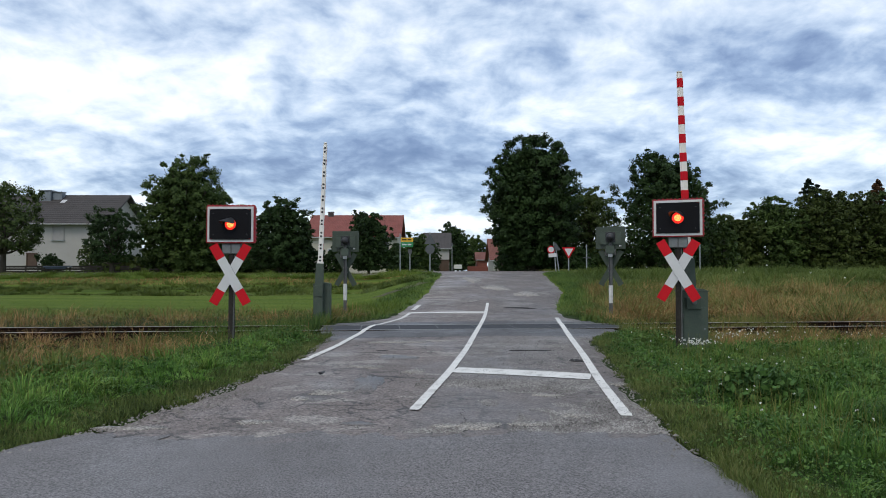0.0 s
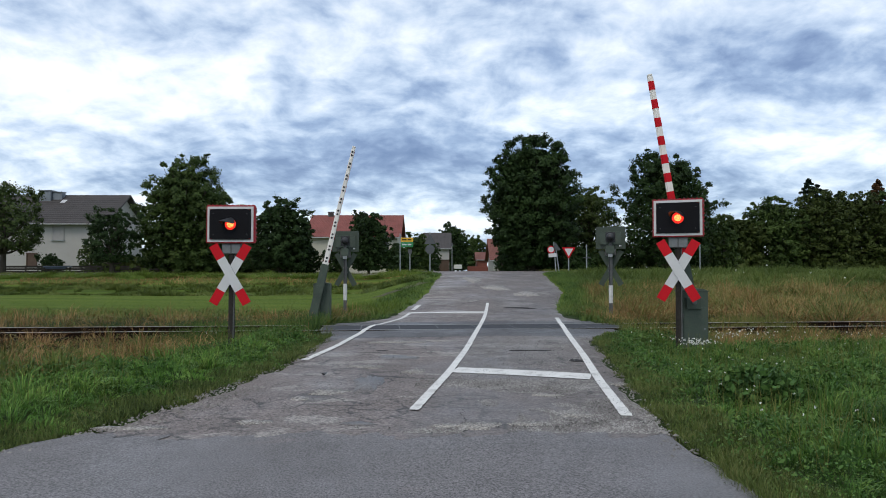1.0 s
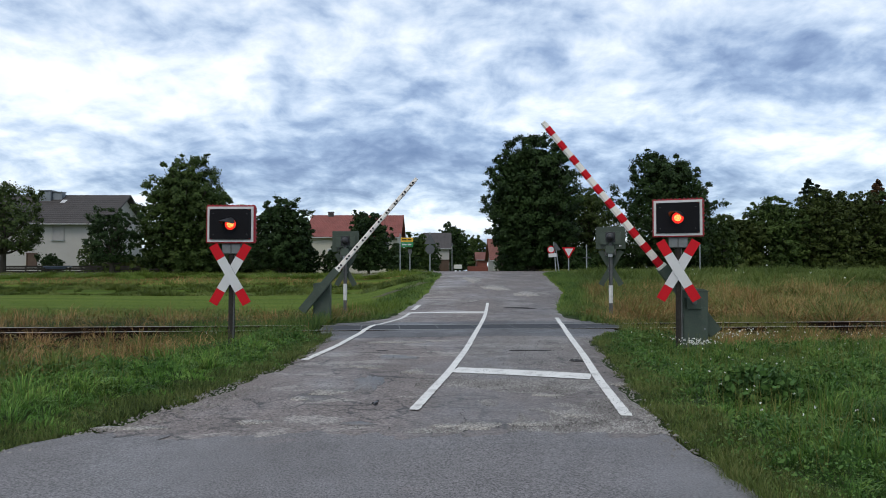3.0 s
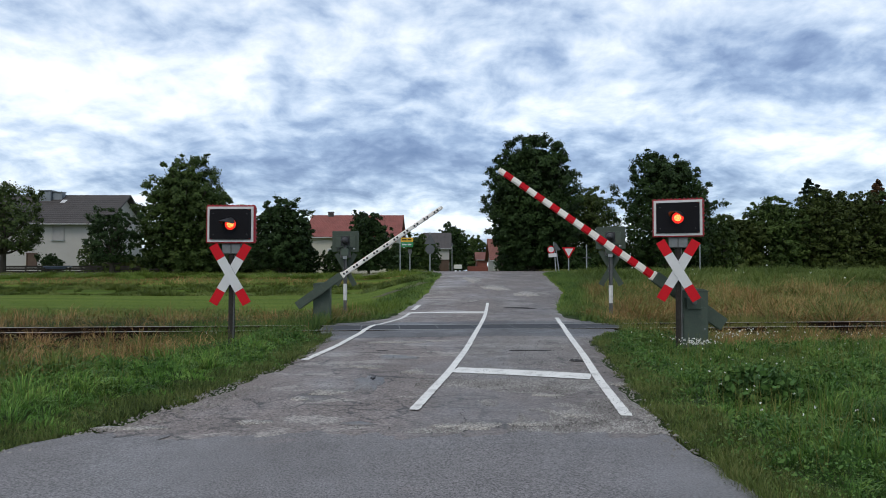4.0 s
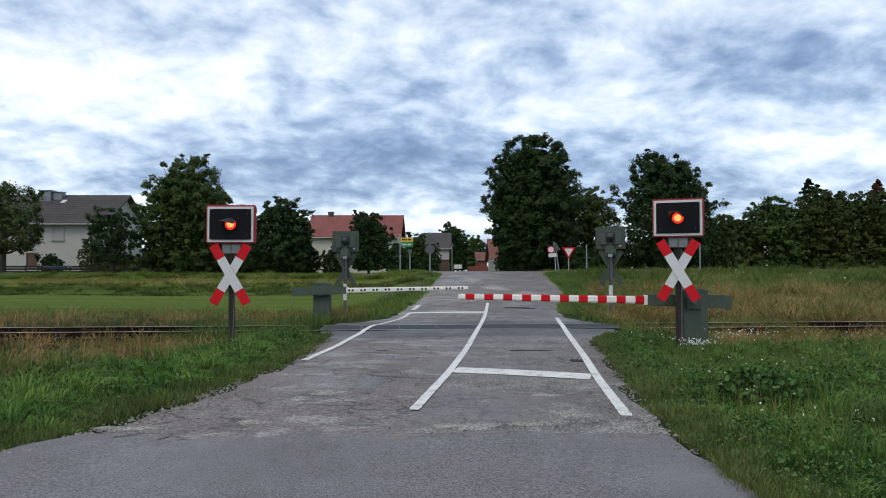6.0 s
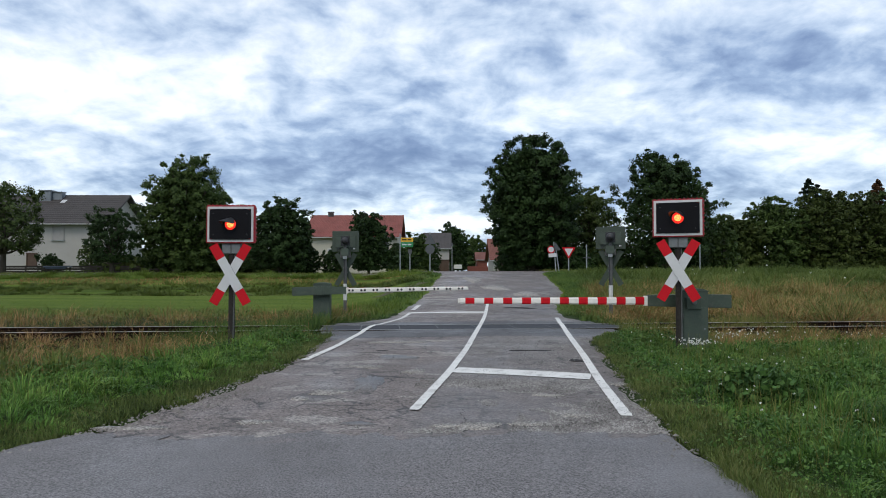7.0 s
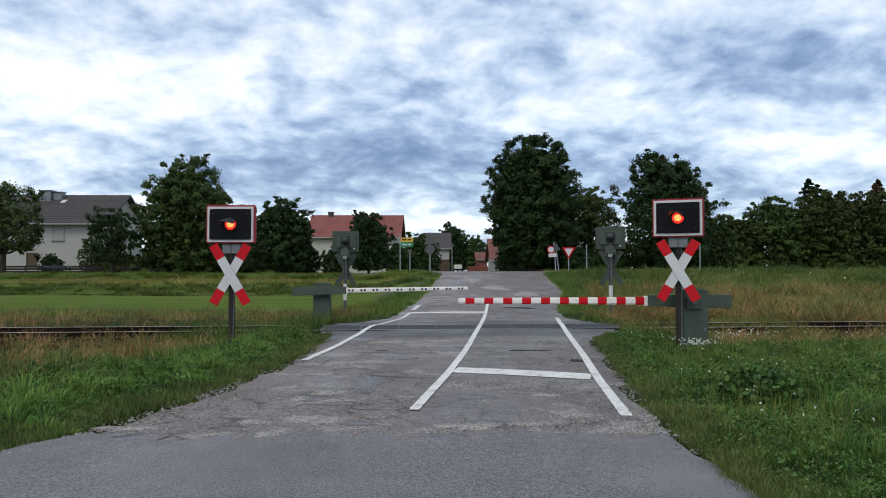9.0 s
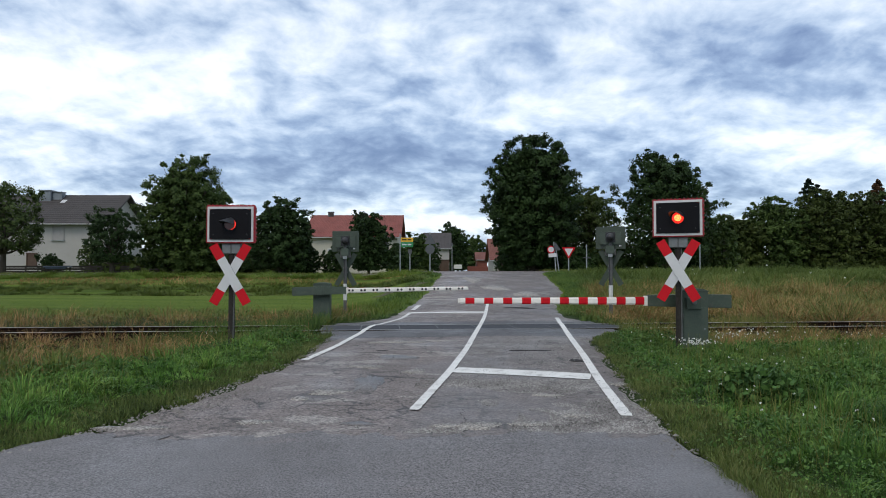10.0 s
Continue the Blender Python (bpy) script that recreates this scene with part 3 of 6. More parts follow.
def signal(x, y, z0, rz, board_z, cross_z, post_mat, lit, label, hood=0.16, aim=0.0):
    """A warning light on a post: its front looks to -y."""
    s = empty("crossing_signal", x, y, z0, rz)
    tagged(s, label, "railway signal", group="crossing signals")
    bz, cz = board_z - z0, cross_z - z0
    W, H = 0.87, 0.68
    post = part("post", rod(B(), (0, 0.0, -0.15), (0, 0.0, bz + 0.1), 0.057, seg=16), post_mat, s)
    part("post_cap", rod(B(), (0, 0, -0.16), (0, 0, 0.12), 0.085, seg=16), M["steel"], post)
    # board: a red shell, open in front, with a white band and a black face that has a round hole
    bm = B()
    box(bm, (0, -0.07, bz), (W, 0.10, H), None, 0.014)
    shell = part("board", bm, M["edge_red"] if lit is not None else M["darkgreen"], s, "red-edged signal board")
    for k in range(12):
        for zz, hh in ((bz + H / 2, 1),):
            bm = B()
            box(bm, (-W / 2 + 0.04 + k * (W - 0.08) / 11, -0.07, zz + 0.004), (0.03, 0.10, 0.02), None, 0.004)
            part("edge_tooth", bm, M["edge_red"] if lit is not None else M["darkgreen"], shell)
    for k in range(9):
        bm = B()
        box(bm, (W / 2 + 0.004, -0.07, bz - H / 2 + 0.05 + k * (H - 0.1) / 8), (0.02, 0.10, 0.03), None, 0.004)
        part("edge_tooth", bm, M["edge_red"] if lit is not None else M["darkgreen"], shell)
    for bx, bz2 in ((-0.30, 0.19), (0.30, 0.19), (-0.30, -0.19), (0.30, -0.19)):
        part("screw", rod(B(), (bx, -0.150, bz + bz2), (bx, -0.158, bz + bz2), 0.011, seg=8), M["rubber"], shell)
    bm = B()
    i, o = 0.022, 0.066
    for cx, cz2, sx, sz in ((0, H / 2 - (i + o) / 2, W - 2 * i, o - i), (0, -H / 2 + (i + o) / 2, W - 2 * i, o - i), (-W / 2 + (i + o) / 2, 0, o - i, H - 2 * o), (W / 2 - (i + o) / 2, 0, o - i, H - 2 * o)):
        box(bm, (cx, -0.124, bz + cz2), (sx, 0.008, sz))
    part("white_border", bm, M["white"], shell, "white reflective border")
    bm = B()
    hole, seg = 0.105, 32
    w2, h2 = W / 2 - o, H / 2 - o
    rim = [bm.verts.new((hole * math.sin(2 * math.pi * k / seg), -0.150, bz + hole * math.cos(2 * math.pi * k / seg))) for k in range(seg)]
    out = []
    for k in range(seg):
        a = 2 * math.pi * k / seg
        q = min(w2 / max(1e-6, abs(math.sin(a))), h2 / max(1e-6, abs(math.cos(a))))
        out.append(bm.verts.new((q * math.sin(a), -0.150, bz + q * math.cos(a))))
    for k in range(seg):
        bm.faces.new((rim[k], rim[(k + 1) % seg], out[(k + 1) % seg], out[k]))
    r = bmesh.ops.extrude_face_region(bm, geom=list(bm.faces))
    bmesh.ops.translate(bm, verts=[e for e in r["geom"] if isinstance(e, bmesh.types.BMVert)], vec=(0, 0.006, 0))
    for c2, sz in (((0, -0.138, bz + h2 - 0.004), (2 * w2, 0.018, 0.008)), ((0, -0.138, bz - h2 + 0.004), (2 * w2, 0.018, 0.008)), ((-w2 + 0.004, -0.138, bz), (0.008, 0.018, 2 * h2)), ((w2 - 0.004, -0.138, bz), (0.008, 0.018, 2 * h2))):
        box(bm, c2, sz)
    bmesh.ops.recalc_face_normals(bm, faces=bm.faces)
    part("black_face", bm, M["black"], shell, "matt black signal face")
    # lamp
    bm = B()
    bmesh.ops.create_uvsphere(bm, u_segments=24, v_segments=12, radius=0.1, matrix=Matrix.Translation((0, -0.122, bz)) @ Matrix.Diagonal((1.0, 0.1, 1.0, 1)))
    lens = part("lamp_lens", bm, M["lens_rim"] if lit is not None else M["shutter"], s, "round red lamp lens")
    bm = B()
    bmesh.ops.create_uvsphere(bm, u_segments=20, v_segments=10, radius=0.066, matrix=Matrix.Translation((0, -0.126, bz)) @ Matrix.Diagonal((1.0, 0.16, 1.0, 1)))
    part("lamp_core", bm, M["lens_core"] if lit is not None else M["shutter"], lens, "bright glowing lamp core")
    # visor: an arched hood over the lens
    bm = B()
    prev = None
    for k in range(15):
        a = radians(-82 + 164 * k / 14)
        reach = 0.235 * math.cos(a * 0.97) + 0.012
        row = [bm.verts.new((rr * math.sin(a), -0.150 - dd, bz + rr * math.cos(a) - hood * dd)) for rr in (0.116, 0.122) for dd in (0.0, reach)]
        if prev:
            for p, q in ((0, 1), (1, 3), (3, 2), (2, 0)):
                bm.faces.new((prev[p], prev[q], row[q], row[p]))
        prev = row
    bmesh.ops.recalc_face_normals(bm, faces=bm.faces)
    bm.transform(Matrix.Translation((0, -0.15, bz)) @ Matrix.Rotation(radians(-aim), 4, "Z") @ Matrix.Translation((0, 0.15, -bz)))
    part("visor", bm, M["rubber"], s, "black arched lamp visor")
    off_disc = None
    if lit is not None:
        # added disc, no part of the lamp: hides the always glowing lens for dark
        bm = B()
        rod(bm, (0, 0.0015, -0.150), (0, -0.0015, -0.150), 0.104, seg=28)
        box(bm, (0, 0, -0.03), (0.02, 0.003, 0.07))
        off_disc = part("shutter", bm, M["shutter"], s, "added dark red disc standing in for the unlit lamp")
        off_disc.matrix_basis = pose(0, -0.1405, bz + 0.150)
        off_disc["hub"] = (0.0, -0.1405, bz + 0.150)
    # back: lamp housing, door, junction box
    bm = B()
    box(bm, (0, 0.0, bz - 0.01), (0.60, 0.06, 0.40), None, 0.015)
    part("back_door", bm, M["darkgreen"], s)
    part("lamp_housing", rod(B(), (0, 0.02, bz + 0.02), (0, 0.15, bz + 0.02), 0.115, 0.10, 18), M["rubber"], s, "black round lamp housing")
    bm = B()
    box(bm, (0, -0.01, bz - H / 2 - 0.1), (0.33, 0.12, 0.19), None, 0.012)
    part("junction_box", bm, M["steel"], s, "grey steel junction box")
    if lit is None:
        bm = B()
        box(bm, (0.0, 0.10, bz - H / 2 - 0.02), (0.24, 0.12, 0.24), None, 0.012)
        ctrl = part("control_box", bm, M["green"], s, "small green-grey control box")
        bm = B()
        box(bm, (0.0, 0.11, bz - H / 2 - 0.19), (0.13, 0.07, 0.10), None, 0.006)
        part("meter", bm, M["galv"], ctrl, "pale grey connector")
        part("cable", rod(B(), (0.03, 0.08, bz - H / 2 - 0.2), (0.03, 0.07, 1.05), 0.012, seg=6), M["rubber"], ctrl)
        for q in (0.27, 0.31):
            bm = B()
            box(bm, (-q, 0.033, bz - 0.24), (0.022, 0.003, 0.045))
            part("marking_bar", bm, M["white"], s, "white lettering bar")
    if lit is None:
        bm = B()
        box(bm, (0, 0.034, bz - 0.015), (0.64, 0.012, 0.34), None, 0.004)
        part("back_panel", bm, M["green"], s, "raised green-grey back panel")
        bm = B()
        box(bm, (0, 0.05, bz + 0.02), (0.29, 0.05, 0.31), None, 0.01)
        frame_part = part("housing_frame", bm, M["rubber"], s, "black square housing frame")
        bm = B()
        bmesh.ops.create_uvsphere(bm, u_segments=18, v_segments=10, radius=0.12, matrix=Matrix.Translation((0.0, 0.15, bz + 0.02)))
        part("housing_dome", bm, M["rubber"], frame_part, "black domed lamp housing")
        bm = B()
        for q in range(8):
            t0, t1 = q / 8, (q + 1) / 8
            rod(bm, (0.12 + 0.16 * t0, 0.12 + 0.04 * math.sin(3.14 * t0), bz - 0.26 + 0.05 * math.sin(6 * t0)), (0.12 + 0.16 * t1, 0.12 + 0.04 * math.sin(3.14 * t1), bz - 0.26 + 0.05 * math.sin(6 * t1)), 0.012, seg=6)
        part("cable_loop", bm, M["rubber"], s, "black looped cable")
        for zz in (cz + 0.06, cz - 0.10, cz - 0.34):
            part("pipe_clamp", rod(B(), (0, 0, zz - 0.025), (0, 0, zz + 0.025), 0.075, seg=14), M["steel"], s)
    else:
        for q in (-0.085, 0.085):
            bm = B()
            box(bm, (q, -0.073, bz - H / 2 - 0.1), (0.145, 0.008, 0.16), None, 0.003)
            part("box_cover", bm, M["galv_dull"], s, "dull grey junction box cover")
        part("conduit", rod(B(), (0.05, -0.02, bz - H / 2 - 0.2), (0.045, -0.045, 0.2), 0.014, seg=8), M["steel"], s)
    # St Andrew's cross: two beams, white with red ends, green at the back
    for d in (-1, 1):
        turn = Matrix.Rotation(radians(d * 30.3), 4, "Y")
        yy = -0.105 if d > 0 else -0.128
        bm = B()
        box(bm, (0, yy + 0.011, 0), (0.168, 0.018, 1.22), None, 0.006)
        bm.transform(Matrix.Translation((0, 0, cz)) @ turn)
        beam = part("cross_beam", bm, M["darkgreen"], s, "white cross beam with red ends")
        bm = B()
        box(bm, (0, yy, 0), (0.166, 0.004, 0.66))
        bm.transform(Matrix.Translation((0, 0, cz)) @ turn)
        part("white_sheet", bm, M["white"], beam)
        for e in (-1, 1):
            bm = B()
            box(bm, (0, yy, e * 0.470), (0.166, 0.004, 0.276))
            bm.transform(Matrix.Translation((0, 0, cz)) @ turn)
            part("red_end", bm, M["red"], beam, "red reflective beam end")
    for zz in (cz + 0.04, cz - 0.12):
        bm = B()
        box(bm, (0, -0.055, zz), (0.09, 0.09, 0.03), None, 0.004)
        part("bracket", bm, M["steel"], s)
    return s, off_disc


M["whitepost"] = surface("white_post_paint", (0.55, 0.55, 0.54), 0.5, 0.15, 4, 40, dirt=(0.2, 0.19, 0.16))
sig_a, off_disc_a = signal(-3.82, 12.6, float(ground_z(-3.82, 12.6)), 0, 2.29, 1.39, M["post"], 1, "warning light with red-edged black board above a red and white cross", 0.30, 30)
sig_b, off_disc_b = signal(4.25, 12.55, float(ground_z(4.25, 12.55)), -21, 2.402, 1.462, M["post"], 1, "warning light with lit red lamp above a red and white cross", 0.05, 24)
sig_c, _ = signal(-3.23, 23.0, float(ground_z(-3.23, 23.0)), 180, 2.43, 1.50, M["steel"], None, "green-grey back of a warning light on a post beyond the track")
sig_d, _ = signal(5.11, 21.2, float(ground_z(5.11, 21.2)), 162, 2.46, 1.55, M["steel"], None, "green-grey back of a warning light on a post in tall grass")
for s in (sig_c, sig_d):
    bm = B()
    rod(bm, (0, 0, 0.44), (0, 0, 0.98), 0.062, seg=16)
    part("white_sleeve", bm, M["whitepost"], s, "white painted lower post")


# ---------------------------------------------------------------- barriers
def barrier(x, y, rz, arm_z, label):
    """A drive cabinet with an arm that reaches to -x; traffic side is -y, track side +y."""
    z0 = float(ground_z(x, y)) - 0.05
    b = empty("barrier", x, y, z0, rz)
    tagged(b, label, "railway barrier", group="level crossing barriers")
    top = arm_z + 0.245 - z0
    bm = B()
    prism(bm, [(-0.30, 0), (0.19, 0), (0.19, top - 0.035), (0.10, top - 0.008), (-0.055, top), (-0.21, top - 0.008), (-0.30, top - 0.035)], -0.16, 0.16)
    bmesh.ops.bevel(bm, geom=list(bm.edges), offset=0.012, segments=2, affect="EDGES")
    cab = part("cabinet", bm, M["green"], b, "green-grey steel drive cabinet")
    bm = B()
    box(bm, (-0.055, -0.163, top * 0.40), (0.42, 0.012, top * 0.64), None, 0.005)
    door = part("cabinet_door", bm, M["green"], cab)
    for hz in (0.2, 0.6):
        part("hinge", rod(B(), (-0.27, -0.175, top * hz - 0.04), (-0.27, -0.175, top * hz + 0.04), 0.012, seg=8), M["steel"], door)
    part("lock", rod(B(), (0.12, -0.168, top * 0.42), (0.12, -0.182, top * 0.42), 0.018, seg=10), M["galv_dull"], door)
    part("lid", box(B(), (-0.055, 0, top - 0.052), (0.51, 0.345, 0.02), None, 0.006), M["darkgreen"], cab)
    part("foot_plate", box(B(), (-0.055, 0, 0.06), (0.55, 0.40, 0.06), None, 0.01), M["steel"], cab)
    bm = B()
    box(bm, (-0.08, -0.185, arm_z - z0 - 0.03), (0.27, 0.06, 0.21), None, 0.012)
    part("bearing_block", bm, M["darkgreen"], cab)
    part("bearing_bolt", rod(B(), (-0.08, -0.212, arm_z - z0), (-0.08, -0.235, arm_z - z0), 0.045, seg=14), M["steel"], cab)
    # the arm, about its hinge
    arm = new("arm")
    arm.parent = b
    arm.empty_display_size = 0.1
    tagged(arm, "red and white striped barrier arm with green counterweight beam")
    ay = 0.27
    bm = B()
    prism(bm, [(-0.80, -0.10), (0.77, -0.135), (0.77, 0.115), (0.2, 0.125), (-0.80, 0.11)], ay - 0.07, ay + 0.07)
    bmesh.ops.bevel(bm, geom=list(bm.edges), offset=0.01, segments=2, affect="EDGES")
    beam = part("counterweight_beam", bm, M["green"], arm, "green-grey counterweight beam")
    bm = B()
    box(bm, (0.0, ay + 0.085, 0), (0.3, 0.03, 0.24), None, 0.008)
    rod(bm, (0, 0.1, 0), (0, ay + 0.12, 0), 0.05, seg=14)
    part("hub", bm, M["green"], arm)
    bm = B()
    a, c = 0.072, 0.052
    prof = [(-0.80, -a), (-4.34, -c), (-4.34, c), (-0.80, a)]
    prism(bm, prof, ay - 0.04, ay + 0.04)
    bmesh.ops.bevel(bm, geom=list(bm.edges), offset=0.022, segments=3, affect="EDGES")
    part("pole", bm, M["armwhite"], arm, "white enamelled barrier pole")
    for k in range(10):
        x0 = -4.22 + 0.355 * k
        x1 = x0 + 0.17
        h0, h1 = c + (a - c) * (x0 + 4.34) / 3.54 + 0.002, c + (a - c) * (x1 + 4.34) / 3.54 + 0.002
        bm = B()
        prism(bm, [(x0, -h0), (x1, -h1), (x1, h1), (x0, h0)], ay - 0.0435, ay + 0.012)
        bmesh.ops.bevel(bm, geom=[e for e in bm.edges if abs(e.verts[0].co.y - e.verts[1].co.y) < 1e-6 and e.verts[0].co.y < ay - 0.03 and abs(e.verts[0].co.x - e.verts[1].co.x) > 0.1], offset=0.02, segments=3, affect="EDGES")
        part("red_band", bm, M["red"], arm, "red reflective band")
        for q in (-0.05, 0.055):
            part("rivet_cap", rod(B(), (x0 + 0.085 + q, ay + 0.036, 0), (x0 + 0.085 + q, ay + 0.049, 0), 0.032, seg=12), M["rubber"], arm, "round dark cap")
    part("tip_cap", box(B(), (-4.345, ay, 0), (0.03, 0.07, 0.09), None, 0.008), M["armwhite"], arm)
    part("clamp", box(B(), (-0.83, ay, 0), (0.06, 0.11, 0.18), None, 0.01), M["armwhite"], arm, "white clamp")
    arm["hinge"] = arm_z - z0
    return b, arm


bar_a, arm_a = barrier(4.64, 12.85, 0, 0.89, "striped half barrier arm on a green-grey cabinet before the track")
bar_b, arm_b = barrier(-3.62, 20.6, 180, 0.87, "half barrier on a green-grey cabinet beyond the track, seen from behind")


# ---------------------------------------------------------------- houses
def roof_material(name, colour):
    m, n, l = material(name)
    p = n["Principled BSDF"]
    co = n.new("ShaderNodeTexCoord").outputs["Object"]
    a = noise_node(n, l, co, 0.9, 6, 0.7).outputs[0]
    b = noise_node(n, l, mapped(n, l, co, (4, 1, 1)), 3.0, 4, 0.7).outputs[0]
    r = ramp(n, [(0.3, tuple(c * 0.6 for c in colour)), (0.55, colour), (0.75, tuple(c * 1.3 for c in colour))])
    l.new(calc(n, l, "MULTIPLY_ADD", a, 0.6, calc(n, l, "MULTIPLY", b, 0.4)), r.inputs[0])
    l.new(r.outputs[0], p.inputs["Base Color"])
    p.inputs["Roughness"].default_value = 0.8
    w = n.new("ShaderNodeTexWave")
    w.inputs["Scale"].default_value = 1.6
    l.new(co, w.inputs["Vector"])
    bumped(n, l, w.outputs["Fac"], 0.6, 0.05)
    return m


M["plaster"] = surface("pale_plaster", (0.36, 0.35, 0.33), 0.9, 0.08, 0.5, 20, dirt=(0.33, 0.32, 0.28), dirt_amount=0.4)
M["cream"] = surface("cream_plaster", (0.45, 0.43, 0.36), 0.9, 0.08, 0.5, 20, dirt=(0.33, 0.31, 0.26), dirt_amount=0.4)
M["roof_dark"] = roof_material("grey_brown_roof_tiles", (0.055, 0.048, 0.045))
M["roof_red"] = roof_material("red_roof_tiles", (0.21, 0.060, 0.046))
M["roof_orange"] = roof_material("orange_roof_tiles", (0.17, 0.060, 0.042))
M["chimney"] = surface("sheet_clad_chimney", (0.16, 0.18, 0.20), 0.5, 0.2, 2, 20)
M["shutter_grey"] = surface("grey_roller_shutter", (0.30, 0.29, 0.28), 0.7, 0.1, 2, 20)
M["glass"] = surface("dark_window_glass", (0.02, 0.025, 0.03), 0.08, 0.2, 2, 20, bump=0.0)
M["brownwood"] = surface("brown_stained_wood", (0.075, 0.045, 0.03), 0.75, 0.3, 2, 25)
M["darkwood"] = surface("dark_fence_wood", (0.018, 0.015, 0.013), 0.95, 0.3, 2, 25)
M["blue"] = surface("faded_blue_paint", (0.05, 0.075, 0.12), 0.6, 0.2, 2, 25)
M["brick"] = surface("red_brown_garden_wall", (0.19, 0.06, 0.045), 0.85, 0.25, 2, 25)


def house(x0, x1, y0, y1, z0, eave, ridge, wall, roof, label, over=0.6, chimneys=(), windows=(), gable="x", courses=0, skylights=()):
    """Walls with a gabled roof; the ridge runs along x, or along y for gable 'y'. windows: x, z, width, height, kind on the front wall."""
    h = empty("house", (x0 + x1) / 2, (y0 + y1) / 2, z0)
    tagged(h, label, "house")
    w, d, e, r = (x1 - x0) / 2, (y1 - y0) / 2, eave - z0, ridge - z0
    bm = B()
    if gable == "x":
        prism(bm, [(-d, -0.3), (d, -0.3), (d, e), (0, r - 0.12), (-d, e)], -w, w)
        bm.transform(Matrix.Rotation(math.pi / 2, 4, "Z"))
    else:
        prism(bm, [(-w, -0.3), (w, -0.3), (w, e), (0, r - 0.12), (-w, e)], -d, d)
    walls = part("wall", bm, wall, h)
    half = d if gable == "x" else w
    slope = (r - e) / half
    lo = e - slope * over
    run = half + over
    for s in (-1, 1):
        bm = B()
        prism(bm, [(0, r), (s * run, lo), (s * run, lo + 0.16), (0, r + 0.18)], -(w if gable == "x" else d) - over, (w if gable == "x" else d) + over)
        if gable == "x":
            bm.transform(Matrix.Rotation(math.pi / 2, 4, "Z"))
        rf = part("roof", bm, roof, h)
        if courses and s == (-1 if gable == "x" else 1):
            for k in range(courses):
                f = (k + 0.5) / courses
                bm = B()
                box(bm, (0, -run * f, r + 0.17 - (r - lo) * f + 0.02), (2 * (w + over) - 0.02, run / courses * 0.99, 0.03), Matrix.Rotation(math.atan(slope) + 0.045, 4, "X"))
                part("tile_course", bm, roof, rf)
        bm = B()
        rod(bm, (-(w + over), s * run, lo + 0.05) if gable == "x" else (s * run, -(d + over), lo + 0.05), (w + over, s * run, lo + 0.05) if gable == "x" else (s * run, d + over, lo + 0.05), 0.07, seg=8)
        part("gutter", bm, M["galv"], rf)
    for cx, cy, top, sz in chimneys:
        bm = B()
        box(bm, (cx - (x0 + x1) / 2, cy - (y0 + y1) / 2, top - z0 - 1.0), (sz, sz * 0.8, 2.0), None, 0.03)
        c = part("chimney", bm, M["chimney"] if sz > 1 else M["roof_dark"], h)
        bm = B()
        box(bm, (cx - (x0 + x1) / 2, cy - (y0 + y1) / 2, top - z0 + 0.04), (sz * 1.15, sz * 0.95, 0.1), None, 0.02)
        part("cap", bm, M["chimney"] if sz > 1 else M["roof_dark"], c)
    for sx, f in skylights:
        bm = B()
        box(bm, (sx - (x0 + x1) / 2, -run * f, r + 0.22 - (r - lo) * f), (0.55, 0.7, 0.06), Matrix.Rotation(math.atan(slope), 4, "X"))
        part("skylight", bm, M["white"], h, "pale roof window")
    for wx, wz, ww, wh, kind in windows:
        cx, cz = wx - (x0 + x1) / 2, wz - z0
        fr = B()
        for a, b, c, e2 in ((0, wh / 2, ww + 0.16, 0.1), (0, -wh / 2, ww + 0.16, 0.1), (-ww / 2, 0, 0.1, wh), (ww / 2, 0, 0.1, wh)) + (((0, 0, 0.07, wh),) if kind == "glass" else ()):
            box(fr, (cx + a, -d - 0.05, cz + b), (c, 0.12, e2))
        win = part("window", fr, {"glass": M["white"], "shutter": M["shutter_grey"], "door": M["brownwood"]}[kind], h)
        bm = B()
        box(bm, (cx, -d - 0.01, cz), (ww, 0.06, wh))
        part("pane", bm, {"glass": M["glass"], "shutter": M["shutter_grey"], "door": M["brownwood"]}[kind], win, {"glass": "dark window glass", "shutter": "closed grey roller shutter", "door": "dark wooden door"}[kind])
        if kind != "door":
            bm = B()
            box(bm, (cx, -d - 0.1, cz - wh / 2 - 0.08), (ww + 0.3, 0.2, 0.06))
            part("sill", bm, M["galv"], win)
    return h


house(-58, -38.1, 78, 88, 1.08, 7.1, 10.35, M["plaster"], M["roof_dark"], "two-storey pale plastered house with grey-brown tiled gable roof", 0.75,
      chimneys=((-46.9, 82.2, 10.9, 1.4), (-45.6, 82.4, 10.75, 1.05)), windows=((-43.2, 5.8, 1.25, 1.7, "shutter"), (-46.1, 2.7, 1.1, 1.5, "door"), (-46.0, 5.9, 1.2, 1.4, "glass")), skylights=((-44.6, 0.25),), courses=14)
house(-15.9, -5.4, 82, 92, 1.08, 5.6, 8.25, M["cream"], M["roof_red"], "cream house with long red tiled roof behind fruit trees", 0.5,
      chimneys=((-14.0, 86.8, 8.75, 0.65), (-9.9, 86.8, 8.65, 0.5)), windows=((-7.0, 4.3, 1.1, 1.3, "glass"), (-13.0, 3.4, 1.1, 1.3, "glass"), (-12, 2.2, 1.2, 1.7, "door")), courses=12)
house(-2.6, 0.9, 100, 108, 1.1, 4.75, 7.0, M["plaster"], M["roof_dark"], "small white house with grey roof down the village road", 0.35, windows=((0.15, 2.2, 1.3, 1.7, "door"),))
